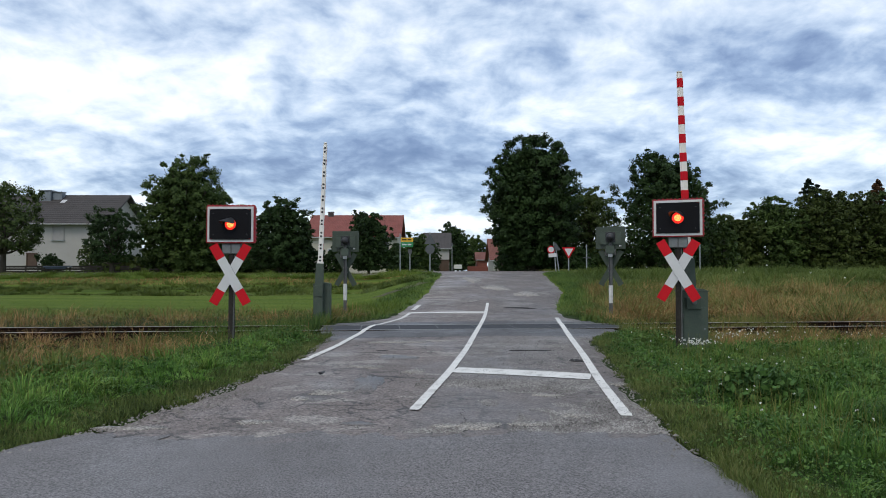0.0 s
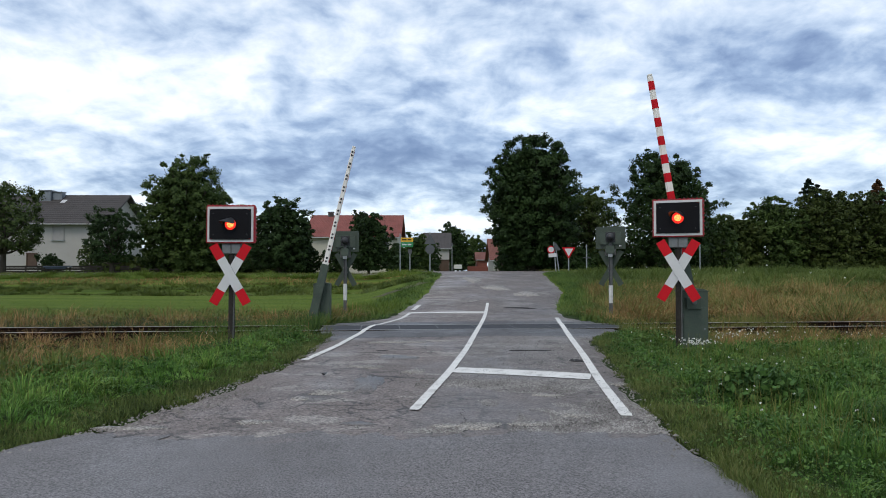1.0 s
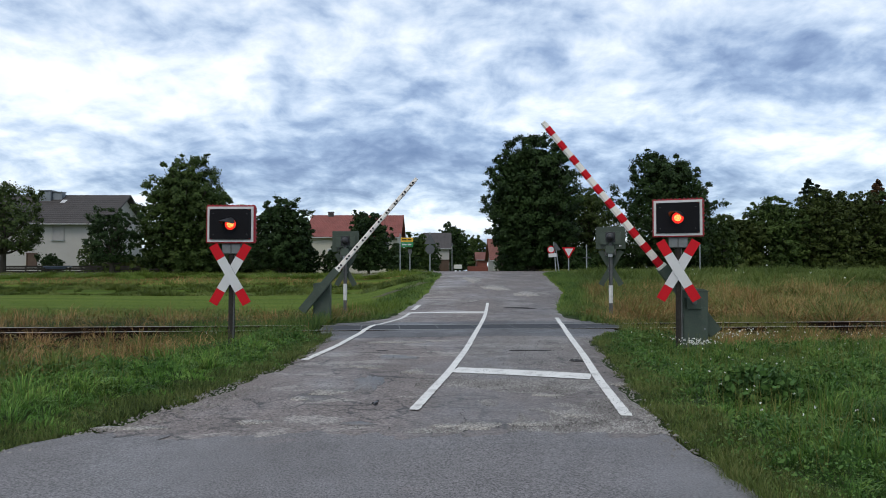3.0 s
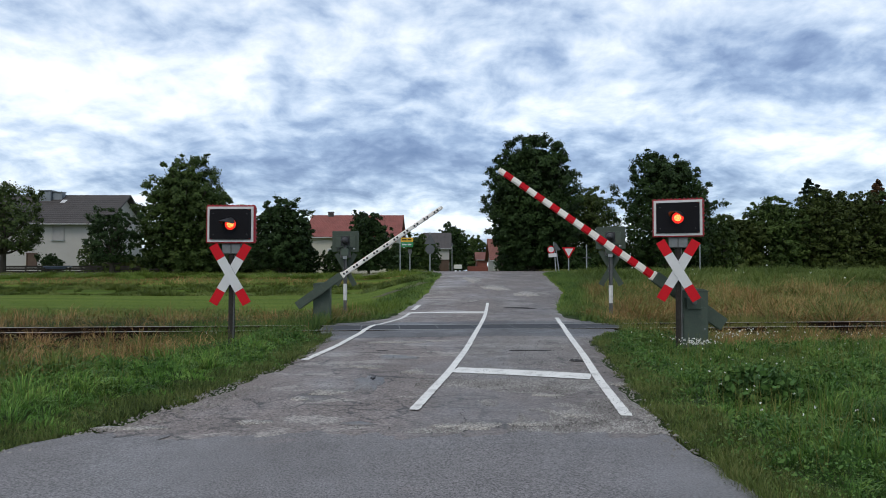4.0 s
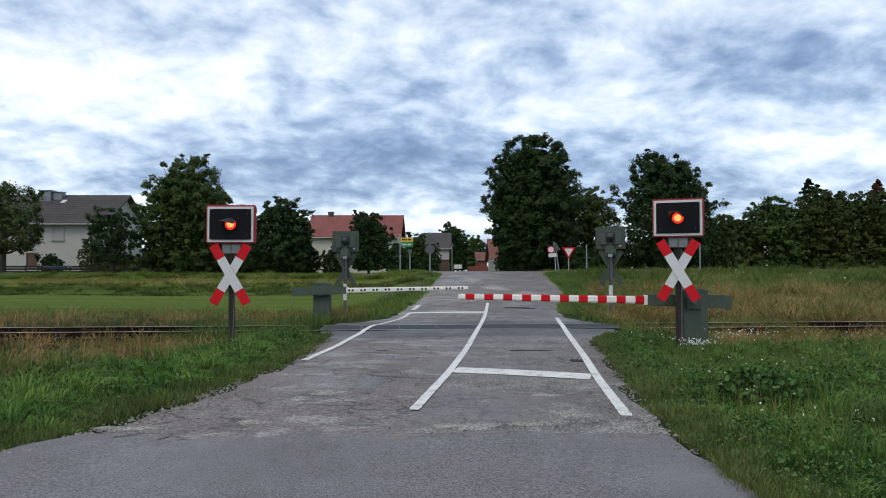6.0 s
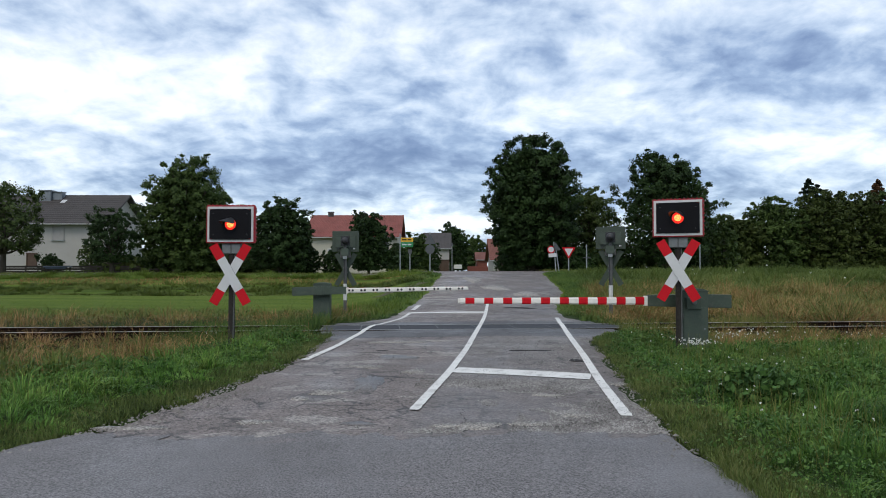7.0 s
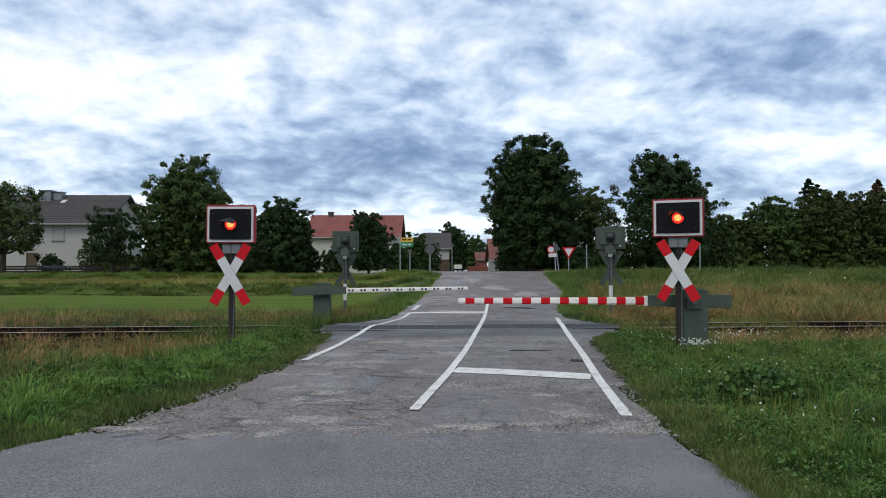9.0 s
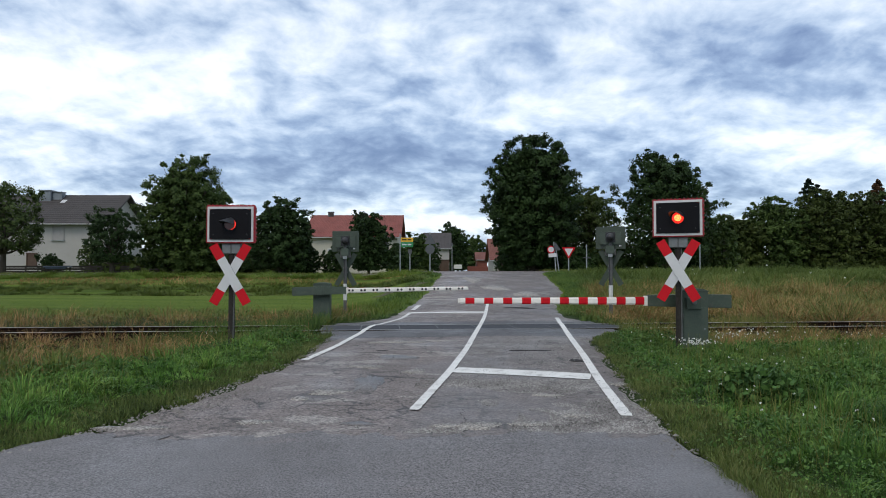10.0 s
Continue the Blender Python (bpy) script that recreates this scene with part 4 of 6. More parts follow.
house(6.9, 16.0, 96, 106, 1.38, 3.1, 5.95, M["plaster"], M["roof_orange"], "house with brown-red tiled roof half hidden by a tree", 0.5, windows=((8.2, 2.2, 0.9, 1.5, "door"), (9.6, 2.3, 0.8, 0.9, "glass")), courses=10)
house(5.9, 7.6, 120, 126, 1.38, 3.4, 4.6, M["brick"], M["roof_orange"], "small outbuilding with orange roof down the road", 0.3, gable="x")

# brick garden wall and white cart by the village road
wall_thing = part("garden_wall", box(B(), (5.4, 108, 1.75), (3.2, 0.3, 0.85), None, 0.03), M["brick"])
tagged(wall_thing, "low red-brown garden wall beside the village road", "wall")


def fence(x0, x1, y, z):
    f = empty("garden_fence", x0, y, z)
    tagged(f, "low dark weathered wooden garden fence", "fence")
    n = int((x1 - x0) / 2.2)
    post = B()
    box(post, (0, 0, 0.4), (0.12, 0.12, 1.0), None, 0.01)
    first = part("post", post, M["darkwood"], f)
    for i in range(1, n + 1):
        o = new("post", first.data)
        o.parent, o.matrix_basis = f, pose(i * 2.2, 0, 0.02 * math.sin(i * 5), 0, 1.5 * math.sin(i * 3))
    rail = B()
    box(rail, (1.1, -0.08, 0), (2.2, 0.035, 0.19), None, 0.006)
    rail = part("rail_board", rail, M["darkwood"], f)
    rail.matrix_basis = pose(0, 0, 0.3)
    for i in range(n):
        for k, h in enumerate((0.3, 0.56, 0.8)):
            if i or k:
                o = new("rail_board", rail.data)
                o.parent, o.matrix_basis = f, pose(i * 2.2, 0, h, 0, 0.5 * math.sin(i * 7 + k), 0)
    return f


fence(-48, -28, 69, 1.08)


def garden_table(x, y, z):
    t = empty("garden_table", x, y, z)
    tagged(t, "faded blue garden table by the fence", "table")
    part("tabletop", box(B(), (0, 0, 0.78), (2.4, 0.9, 0.1), None, 0.02), M["blue"], t)
    part("apron", box(B(), (0, -0.3, 0.66), (2.2, 0.06, 0.16), None, 0.01), M["blue"], t)
    leg = part("leg", box(B(), (0, 0, 0.36), (0.1, 0.1, 0.76), None, 0.01), M["darkwood"], t)
    leg.matrix_basis = pose(-1.05, -0.35, 0)
    for a, b in ((1.05, -0.35), (-1.05, 0.35), (1.05, 0.35)):
        o = new("leg", leg.data)
        o.parent, o.matrix_basis = t, pose(a, b, 0)


garden_table(-37.4, 67.5, float(ground_z(-37.4, 67.5)))

# ---------------------------------------------------------------- road signs at the top of the rise
M["yellow"] = surface("yellow_sign_sheet", (0.62, 0.36, 0.02), 0.4, 0.06, 3, 40, bump=0.03)
M["signgreen"] = surface("green_sign_sheet", (0.02, 0.20, 0.07), 0.4, 0.06, 3, 40, bump=0.03)
M["signback"] = surface("grey_sign_back", (0.08, 0.085, 0.09), 0.5, 0.1, 3, 40, metal=0.3)


def triangle(side, up):
    h = side * 0.866
    pts = [(-side / 2, -h / 3), (side / 2, -h / 3), (0, 2 * h / 3)] if up else [(0, -2 * h / 3), (side / 2, h / 3), (-side / 2, h / 3)]
    out = []
    for i in range(3):
        a, b, c = Vector(pts[i - 1]), Vector(pts[i]), Vector(pts[(i + 1) % 3])
        for q in (b + (a - b) * 0.07, b + (a - b) * 0.02 + (c - b) * 0.02, b + (c - b) * 0.07):
            out.append((q.x, q.y))
    return out


def sign(x, y, height, label, plates, lean=0.0, name="road_sign"):
    """plates: kind, size, height of the centre, turn in degrees about the post."""
    z = float(ground_z(x, y)) - 0.1
    s = empty(name, x, y, z)
    s.matrix_basis = pose(x, y, z, 0, lean, 0)
    tagged(s, label, "road sign")
    part("post", rod(B(), (0, 0, 0), (0, 0, height), 0.038, seg=12), M["galv"], s)
    for kind, size, h, off in plates:
        if kind == "yield":
            pl = part("plate", prism(B(), triangle(size, False), -0.06, -0.05), M["red"], s, "triangular give-way plate")
            pl.matrix_basis = pose(0, 0, h)
            pl2 = part("white_field", prism(B(), triangle(size * 0.66, False), -0.066, -0.0605), M["white"], pl, "white inner triangle")
        elif kind == "triangle_back":
            pl = part("plate", prism(B(), triangle(size, True), -0.055, -0.045), M["signback"], s, "grey back of a triangular plate")
            pl.matrix_basis = pose(off, 0, h)
        elif kind == "round_back":
            pl = part("round_plate", rod(B(), (0, -0.055, 0), (0, -0.045, 0), size / 2, seg=28), M["signback"], s, "grey back of a round plate")
            pl.matrix_basis = pose(off, 0, h)
        elif kind == "round_red":
            pl = part("round_plate", rod(B(), (0, -0.055, 0), (0, -0.045, 0), size / 2, seg=28), M["red"], s, "red-rimmed round plate")
            pl.matrix_basis = pose(off, 0, h)
            part("white_field", rod(B(), (0, -0.06, 0), (0, -0.0555, 0), size * 0.37, seg=28), M["white"], pl)
        else:
            w, hh = size
            pl = part("plate", box(B(), (0, -0.05, 0), (w, 0.015, hh), None, 0.004), M[kind], s)
            pl.matrix_basis = pose(off, 0, h)
            if kind in ("yellow", "signgreen"):
                for k, (bx, bw) in enumerate(((-0.22, 0.36), (0.2, 0.3))):
                    part("lettering_bar", box(B(), (bx * w, -0.059, 0), (bw * w, 0.003, hh * 0.28)), M["black"] if kind == "yellow" else M["white"], pl)
    return s


sign(-2.85, 46.2, 2.75, "tall sign post with yellow and green direction plates", (("yellow", (0.82, 0.28), 2.35, 0.46), ("signgreen", (0.82, 0.32), 2.03, 0.46)))
sign(-2.35, 49.5, 1.7, "short grey sign post at the road verge", (("signback", (0.26, 0.3), 1.55, 0),))
sign(-0.86, 46.0, 2.75, "grey post with backs of a triangular and a round sign", (("triangle_back", 0.8, 2.2, 0), ("round_back", 0.62, 1.62, 0)))
sign(0.75, 58.0, 2.5, "thin grey post by the village road", (("signback", (0.2, 0.2), 2.4, 0),))
sign(7.35, 45.2, 2.1, "leaning post with warning plates seen from behind", (("triangle_back", 0.62, 1.72, 0.1), ("round_red", 0.5, 1.62, -0.22), ("white", (0.52, 0.24), 1.25, -0.15)), lean=-4)
sign(7.62, 45.6, 2.0, "thin leaning grey post at the road verge", (), lean=-7)
sign(8.4, 46.5, 1.75, "red and white give-way sign on a thin post", (("yield", 0.9, 1.5, 0),))
sign(9.75, 47.2, 1.95, "thin post with a small crosspiece in the grass", (("signback", (0.5, 0.07), 1.05, 0),))
sign(17.0, 46.0, 2.05, "thin bare metal post in the tall grass", ())


def cart(x, y, z):
    c = empty("white_trailer", x, y, z)
    tagged(c, "small white trailer parked by the village road", "trailer")
    part("body", box(B(), (0, 0, 0.62), (1.1, 1.6, 0.5), None, 0.05), M["whitepaint"], c)
    part("lid", box(B(), (0, 0, 0.91), (1.14, 1.64, 0.08), None, 0.02), M["whitepaint"], c)
    for s in (-1, 1):
        w = part("wheel", rod(B(), (s * 0.52, 0, 0.28), (s * 0.66, 0, 0.28), 0.28, seg=20), M["rubber"], c, "black tyre")
        part("rim", rod(B(), (s * 0.60, 0, 0.28), (s * 0.67, 0, 0.28), 0.15, seg=16), M["galv"], w)


M["whitepaint"] = surface("white_vehicle_paint", (0.62, 0.62, 0.60), 0.4, 0.06, 3, 30)
cart(2.1, 98, 1.40)


# ---------------------------------------------------------------- trees
M["bark"] = surface("grey_brown_bark", (0.05, 0.040, 0.030), 0.9, 0.4, 3, 25, bump=0.6)
M["leaf_dark"] = leafy("dark_broad_leaves", (0.010, 0.022, 0.007), (0.036, 0.066, 0.018))
M["leaf_mid"] = leafy("green_broad_leaves", (0.016, 0.033, 0.009), (0.074, 0.112, 0.028))
M["leaf_yellow"] = leafy("yellow_green_leaves", (0.022, 0.038, 0.012), (0.085, 0.118, 0.032))
M["leaf_wood"] = leafy("hedgerow_leaves", (0.016, 0.026, 0.007), (0.070, 0.094, 0.022), scale=0.12)
M["needle"] = leafy("dark_needles", (0.007, 0.014, 0.008), (0.020, 0.034, 0.018))
M["needle_brown"] = leafy("dry_brown_needles", (0.040, 0.020, 0.010), (0.11, 0.055, 0.025))


def leaf_mesh(name, pts, size, rng, mat, droop=0.3, facing=None, loose=0.55):
    """Single leaves; where facing is given they lie like shingles on their bough, turned that way and a little at random."""
    n = len(pts)
    if facing is None:
        facing, loose = np.zeros((n, 3)), 1.0
    w = facing + rng.normal(size=(n, 3)) * loose
    w /= np.linalg.norm(w, axis=1)[:, None]
    b = rng.normal(size=(n, 3))
    b[:, 2] -= droop
    b -= w * (w * b).sum(1)[:, None]
    b /= np.linalg.norm(b, axis=1)[:, None]
    a = np.cross(w, b)
    s = size * (0.6 + 0.8 * rng.random((n, 1)))
    v = np.stack([pts - b * s, pts + a * s * 0.6, pts + b * s, pts - a * s * 0.6], 1).reshape(-1, 3)
    f = np.arange(4 * n).reshape(-1, 4)
    return big_mesh(name, v, f, mat)


CHESTNUT = ((0, 0.08, 0.3, 0.55, 0.75, 0.92, 1.0), (0.45, 0.62, 0.93, 1.0, 0.84, 0.60, 0.26))
BROAD = ((0, 0.15, 0.4, 0.62, 0.82, 1.0), (0.72, 0.90, 1.0, 0.97, 0.78, 0.34))
HEDGE = ((0, 0.3, 0.6, 0.85, 1.0), (1.0, 1.0, 0.98, 0.80, 0.40))


def tree(x, y, width, height, label, seed, leaves=9000, leaf=0.17, mat="leaf_dark", trunk=0.16, base=0.12, clumps=60, clump_r=0.10, wisps=6, profile=BROAD, kind="tree", fill=0.33, solid=0.25):
    """A tapered trunk with limbs to many boughs of leaves, uneven at the outline, with twigs reaching out."""
    rng = np.random.default_rng(seed)
    z = float(ground_z(x, y)) - 0.1
    t = empty(kind, x, y, z)
    tagged(t, label, kind)
    lean = rng.normal(size=2) * 0.04 * width
    clumps, clump_r = int(clumps * 3.2), clump_r * 0.60
    width, height = width * 0.95, height * 0.96
    c = []
    while len(c) < clumps:
        zz = rng.random()
        g = float(np.interp(zz, *profile))
        if rng.random() > 0.25 + 0.75 * g:
            continue
        th = rng.random() * 2 * math.pi
        rho = g * (rng.uniform(0.72, 1.0) if rng.random() > solid else rng.uniform(0.1, 0.7)) * (1 + 0.10 * math.sin(3 * th + seed) + 0.06 * math.sin(7 * th))
        c.append((rho * math.cos(th), rho * math.sin(th), zz))
    c = np.array(c)
    size = clump_r * height * (0.45 + 0.75 * rng.random(clumps) ** 1.3)
    span = np.maximum(0.35 * width / 2, width / 2 - 0.75 * size)
    C = np.stack([c[:, 0] * span + lean[0] * c[:, 2], c[:, 1] * span + lean[1] * c[:, 2], height * (base + (1 - base) * c[:, 2])], -1)
    C[:, 2] = np.minimum(C[:, 2], height - 0.55 * size)
    C[:, 2] = np.maximum(C[:, 2], height * base + 0.4 * size)
    bm = B()
    rod(bm, (0, 0, 0), (0.1, 0, height * 0.35), height * trunk * 0.14, height * trunk * 0.10, 9)
    rod(bm, (0.1, 0, height * 0.34), (0.05, 0.02, height * 0.76), height * trunk * 0.10, height * trunk * 0.03, 8)
    for i in range(0, len(C), 4):
        p = Vector(C[i])
        a = Vector((0.06, 0, min(height * 0.70, max(height * base * 0.9, p.z * 0.55))))
        mid = (a + p) / 2 + Vector((0, 0, 0.06 * height * rng.uniform(-1, 0.5)))
        rod(bm, a, mid, height * trunk * 0.045, height * trunk * 0.03, 5)
        rod(bm, mid, p, height * trunk * 0.03, height * trunk * 0.008, 4)
    k = rng.integers(0, clumps, leaves)
    q = rng.normal(size=(leaves, 3))
    q /= np.linalg.norm(q, axis=1)[:, None]
    q[:, 2] = np.where(q[:, 2] < -0.6, -q[:, 2], q[:, 2])     # leaves sit on the upper, outer side of a bough
    out = C[k] * np.array([1, 1, 0]) / (width / 2)
    facing = 0.8 * q + 0.55 * out + np.array([0, 0, 0.40])
    tuft_r = 0.72 + 0.28 * np.sin(q[:, 0] * 7 + k) * np.sin(q[:, 1] * 7 + 2 * k) + 0.12 * np.sin(q[:, 2] * 13 + k)
    pts = C[k] + q * (rng.random(leaves) ** 0.35 * tuft_r * size[k])[:, None] * np.array([1.1, 1.1, 0.95])
    extra = []
    for w in range(wisps):
        o = C[4 * rng.integers(0, clumps // 4)]
        d = np.array([o[0], o[1], (o[2] - height * 0.6) * 0.8 + 0.2 * height * rng.random()]) + rng.normal(size=3) * 0.12 * width
        d /= np.linalg.norm(d)
        reach = height * rng.uniform(0.09, 0.16)
        rod(bm, o, o + d * reach, 0.025, 0.006, 4)
        along = np.sqrt(rng.random(170))[:, None]
        extra.append(o + d * along * reach + rng.normal(size=(170, 3)) * (0.05 + 0.16 * (1 - along) + 0.05 * np.sin(along * 25)))
    part("trunk", bm, M["bark"], t)
    n_in = int(leaves * fill)
    zi = rng.random(n_in)
    gi = np.interp(zi, *profile) * 0.78 * np.sqrt(rng.random(n_in)) * width / 2
    ti = rng.random(n_in) * 2 * np.pi
    inner = np.stack([gi * np.cos(ti), gi * np.sin(ti), height * (base + (1 - base) * (0.03 + 0.86 * zi))], -1)
    more = np.concatenate(extra + [inner]) if extra else inner
    facing = np.concatenate([facing, np.zeros((len(more), 3)) + (0, 0, 0.4)])
    sizes = np.full((len(pts) + len(more), 1), leaf)
    if n_in:
        sizes[-n_in:] *= 1.8
    pts = np.concatenate([pts, more])
    pts[:, 2] = np.clip(pts[:, 2], 0.15, height * 1.04)
    cr = new("crown", leaf_mesh("crown", pts, sizes, rng, M[mat], 0.3, facing))
    cr.parent = t
    return t


def conifer(x, y, width, height, label, seed, mat="needle"):
    rng = np.random.default_rng(seed)
    z = float(ground_z(x, y)) - 0.1
    t = empty("conifer", x, y, z)
    tagged(t, label, "tree")
    part("trunk", rod(B(), (0, 0, 0), (0, 0, height * 0.97), height * 0.018, height * 0.004, 8), M["bark"], t)
    pts = []
    for i in range(95):
        h = rng.random() ** 0.8
        a = rng.random() * 6.283
        ln = width / 2 * (1 - h) ** 0.62 * rng.uniform(0.55, 1.1) + 0.05
        s = np.sqrt(rng.random(80))
        pts.append(np.stack([np.cos(a) * ln * s, np.sin(a) * ln * s, height * (0.12 + 0.88 * h) - 0.35 * ln * s], -1) + rng.normal(size=(80, 3)) * (0.03 + 0.10 * s[:, None] * (1 - h) ** 0.5))
    cr = new("crown", leaf_mesh("crown", np.concatenate(pts), 0.16, rng, M[mat], 0.6))
    cr.parent = t
    return t


tree(-23.1, 62, 9.4, 10.7, "large dense dark green broadleaf garden tree", 3, 46000, 0.092, clumps=95, base=0.04, wisps=12, mat="leaf_mid")
tree(-13.6, 58, 7.2, 6.6, "wide fruit tree with thin twigs rising above its crown", 5, 27300, 0.077, clumps=70, wisps=22, base=0.08, mat="leaf_dark")
tree(-6.0, 56, 4.5, 5.4, "round dense fruit tree before the red-roofed house", 7, 19500, 0.069, clumps=46, base=0.08, wisps=5)
tree(-38.0, 60, 7.4, 8.4, "sparse fruit tree with visible trunk before the pale house", 11, 17000, 0.086, mat="leaf_yellow", clumps=46, base=0.26, trunk=0.24, fill=0.10, clump_r=0.13)
tree(-27.2, 57, 4.8, 5.8, "small open apple tree with forked trunk", 13, 11000, 0.079, clumps=40, base=0.20, mat="leaf_dark", trunk=0.24, fill=0.10, clump_r=0.12)
tree(-36.3, 71.5, 3.2, 3.7, "young yellow-green shrub by the house wall", 17, 2700, 0.073, mat="leaf_yellow", clumps=20, base=0.1, kind="shrub")
tree(-40.0, 71.0, 3.0, 2.3, "dark rounded shrub by the house wall", 18, 2700, 0.073, clumps=20, base=0.05, kind="shrub")
tree(-36.6, 75, 2.6, 2.9, "young yellow-green shrub by the house wall", 20, 2700, 0.073, mat="leaf_yellow", clumps=20, base=0.1, kind="shrub")
tree(-11.6, 60, 2.8, 2.9, "low bushy shrub beside the fruit tree", 19, 3750, 0.073, clumps=24, base=0.04, kind="shrub")
tree(7.75, 60, 9.9, 12.35, "tall dense chestnut tree with dark rounded crown", 23, 62000, 0.096, clumps=170, base=0.03, clump_r=0.085, profile=CHESTNUT, wisps=0)
tree(13.7, 66, 7.4, 8.5, "medium light green tree beside the chestnut", 29, 24000, 0.080, clumps=60, base=0.02, mat="leaf_yellow")
tree(18.7, 58, 9.5, 10.3, "broad dark tree with ragged branches reaching out", 31, 39000, 0.087, clumps=75, base=0.06, wisps=26)
tree(24.2, 60, 3.2, 4.9, "thin young tree at the field's edge", 37, 3900, 0.079, clumps=26, base=0.05, mat="leaf_mid", wisps=8)
for i, (tx, ty, tw, th) in enumerate(((36, 86, 9, 6.2), (41.5, 87, 9, 8.1), (47, 86, 9, 9.0), (52.5, 88, 9, 8.8), (58, 87, 10, 9.2), (64, 88, 10, 9.0), (71, 90, 11, 9.0), (31.5, 84, 6, 6.2), (28, 78, 5, 4.6))):
    tree(tx, ty, tw, th * 1.2, "dense dark broadleaf tree of the field hedgerow", 41 + i, 17000, 0.132, mat=("leaf_wood", "leaf_mid", "leaf_wood")[i % 3], clumps=80, base=0.0, wisps=3, profile=HEDGE)
conifer(48.0, 91, 7.0, 12.2, "dark spruce rising above the hedgerow", 61)
conifer(50.2, 93, 6.0, 11.8, "dark spruce rising above the hedgerow", 62)
conifer(53.2, 93, 6.0, 11.0, "dark spruce rising above the hedgerow", 63)
conifer(56.4, 90, 7.5, 12.0, "dry red-brown spruce among green trees", 64, "needle_brown")
conifer(60.0, 92, 7.0, 12.0, "dark spruce rising above the hedgerow", 65)
tree(-9.2, 60, 3.4, 2.7, "low bushy shrub before the red-roofed house", 83, 3600, 0.080, clumps=26, base=0.02, kind="shrub")
tree(-3.6, 64, 3.2, 2.2, "low bushy shrub before the red-roofed house", 84, 3600, 0.080, clumps=26, base=0.02, kind="shrub")
tree(6.2, 63, 4.0, 2.6, "dark shrub at the chestnut's foot", 85, 3600, 0.090, clumps=26, base=0.0, kind="shrub")
tree(9.4, 62, 4.4, 2.8, "dark shrub at the chestnut's foot", 86, 3600, 0.090, clumps=26, base=0.0, kind="shrub")
tree(-2.8, 76, 4.4, 4.4, "bushy tree behind the direction signs", 71, 7500, 0.086, clumps=40, base=0.04, mat="leaf_mid", wisps=9)
tree(-5.2, 78, 3.6, 3.6, "bushy tree behind the direction signs", 72, 6000, 0.086, clumps=34, base=0.04, wisps=6)
tree(1.6, 118, 7.0, 8.6, "distant dark tree down the village road", 73, 7500, 0.145, clumps=44, base=0.03)
tree(-2.6, 122, 6.0, 7.0, "distant dark tree down the village road", 74, 6750, 0.145, clumps=40, base=0.03)
tree(6.4, 140, 7.4, 7.8, "distant tree down the village road", 75, 6750, 0.145, clumps=40, base=0.03, mat="leaf_mid")
tree(3.4, 155, 8.0, 7.4, "distant tree down the village road", 76, 6000, 0.158, clumps=40, base=0.03)
tree(-1.9, 89, 4.2, 4.4, "dark bushy tree before the small white house", 87, 5000, 0.090, clumps=36, base=0.02)
tree(-30, 96, 9, 7.5, "dark tree behind the pale house", 77, 9000, 0.132, clumps=50, base=0.03)
tree(-20, 98, 8, 6.5, "dark tree between the houses", 78, 9000, 0.132, clumps=50, base=0.03)
tree(11.5, 57.5, 3.4, 2.2, "low dark shrub at the foot of the trees", 79, 3750, 0.079, clumps=26, base=0.02, kind="shrub")
tree(15.5, 60, 4.2, 2.8, "low dark shrub at the foot of the trees", 80, 3750, 0.079, clumps=26, base=0.02, kind="shrub")
tree(22.0, 64, 5.0, 3.0, "low dark shrub at the foot of the trees", 81, 3750, 0.086, clumps=26, base=0.02, kind="shrub")
tree(27.0, 70, 6.0, 3.6, "low dark shrub at the field's edge", 82, 4500, 0.092, clumps=30, base=0.02, kind="shrub")


def far_hedge(x0, x1, y, height, n, seed):
    """A dark belt of leaves that closes the view behind the gardens."""
    rng = np.random.default_rng(seed)
    x = rng.uniform(x0, x1, n)
    top = height * (0.65 + 0.35 * np.sin(x * 0.5 + 2 * np.sin(x * 0.21)) * np.sin(x * 0.13 + 1))
    z = 1.05 + top * rng.random(n) ** 0.85
    p = np.stack([x, y + rng.normal(size=n) * 1.2, z], -1)
    tagged(new("far_hedge", leaf_mesh("far_hedge", p, 0.3, rng, M["leaf_wood"])), "dark belt of shrubs behind the gardens", "hedge", kind="stuff")


far_hedge(-75, -3, 104, 4.5, 16000, 91)
far_hedge(8, 90, 108, 5.0, 18000, 92)
far_hedge(9, 30, 72, 3.2, 9000, 94)
far_hedge(-34, -16, 71, 2.6, 7000, 93)


# ---------------------------------------------------------------- grass, weeds and flowers
def blade_material(name, low, mid, high, scale=0.8):
    m, n, l = material(name)
    p = n["Principled BSDF"]
    rnd = n.new("ShaderNodeNewGeometry").outputs["Random Per Island"]
    co = n.new("ShaderNodeTexCoord").outputs["Object"]
    patch = noise_node(n, l, co, scale, 4, 0.6).outputs[0]
    r = ramp(n, [(0.15, low), (0.5, mid), (0.85, high)])
    l.new(calc(n, l, "MULTIPLY_ADD", rnd, 0.55, calc(n, l, "MULTIPLY_ADD", patch, 1.4, -0.48)), r.inputs[0])
    l.new(r.outputs[0], p.inputs["Base Color"])
    p.inputs["Roughness"].default_value = 0.6
    p.inputs["Specular IOR Level"].default_value = 0.15
    p.inputs["Subsurface Weight"].default_value = 0.0
    return m


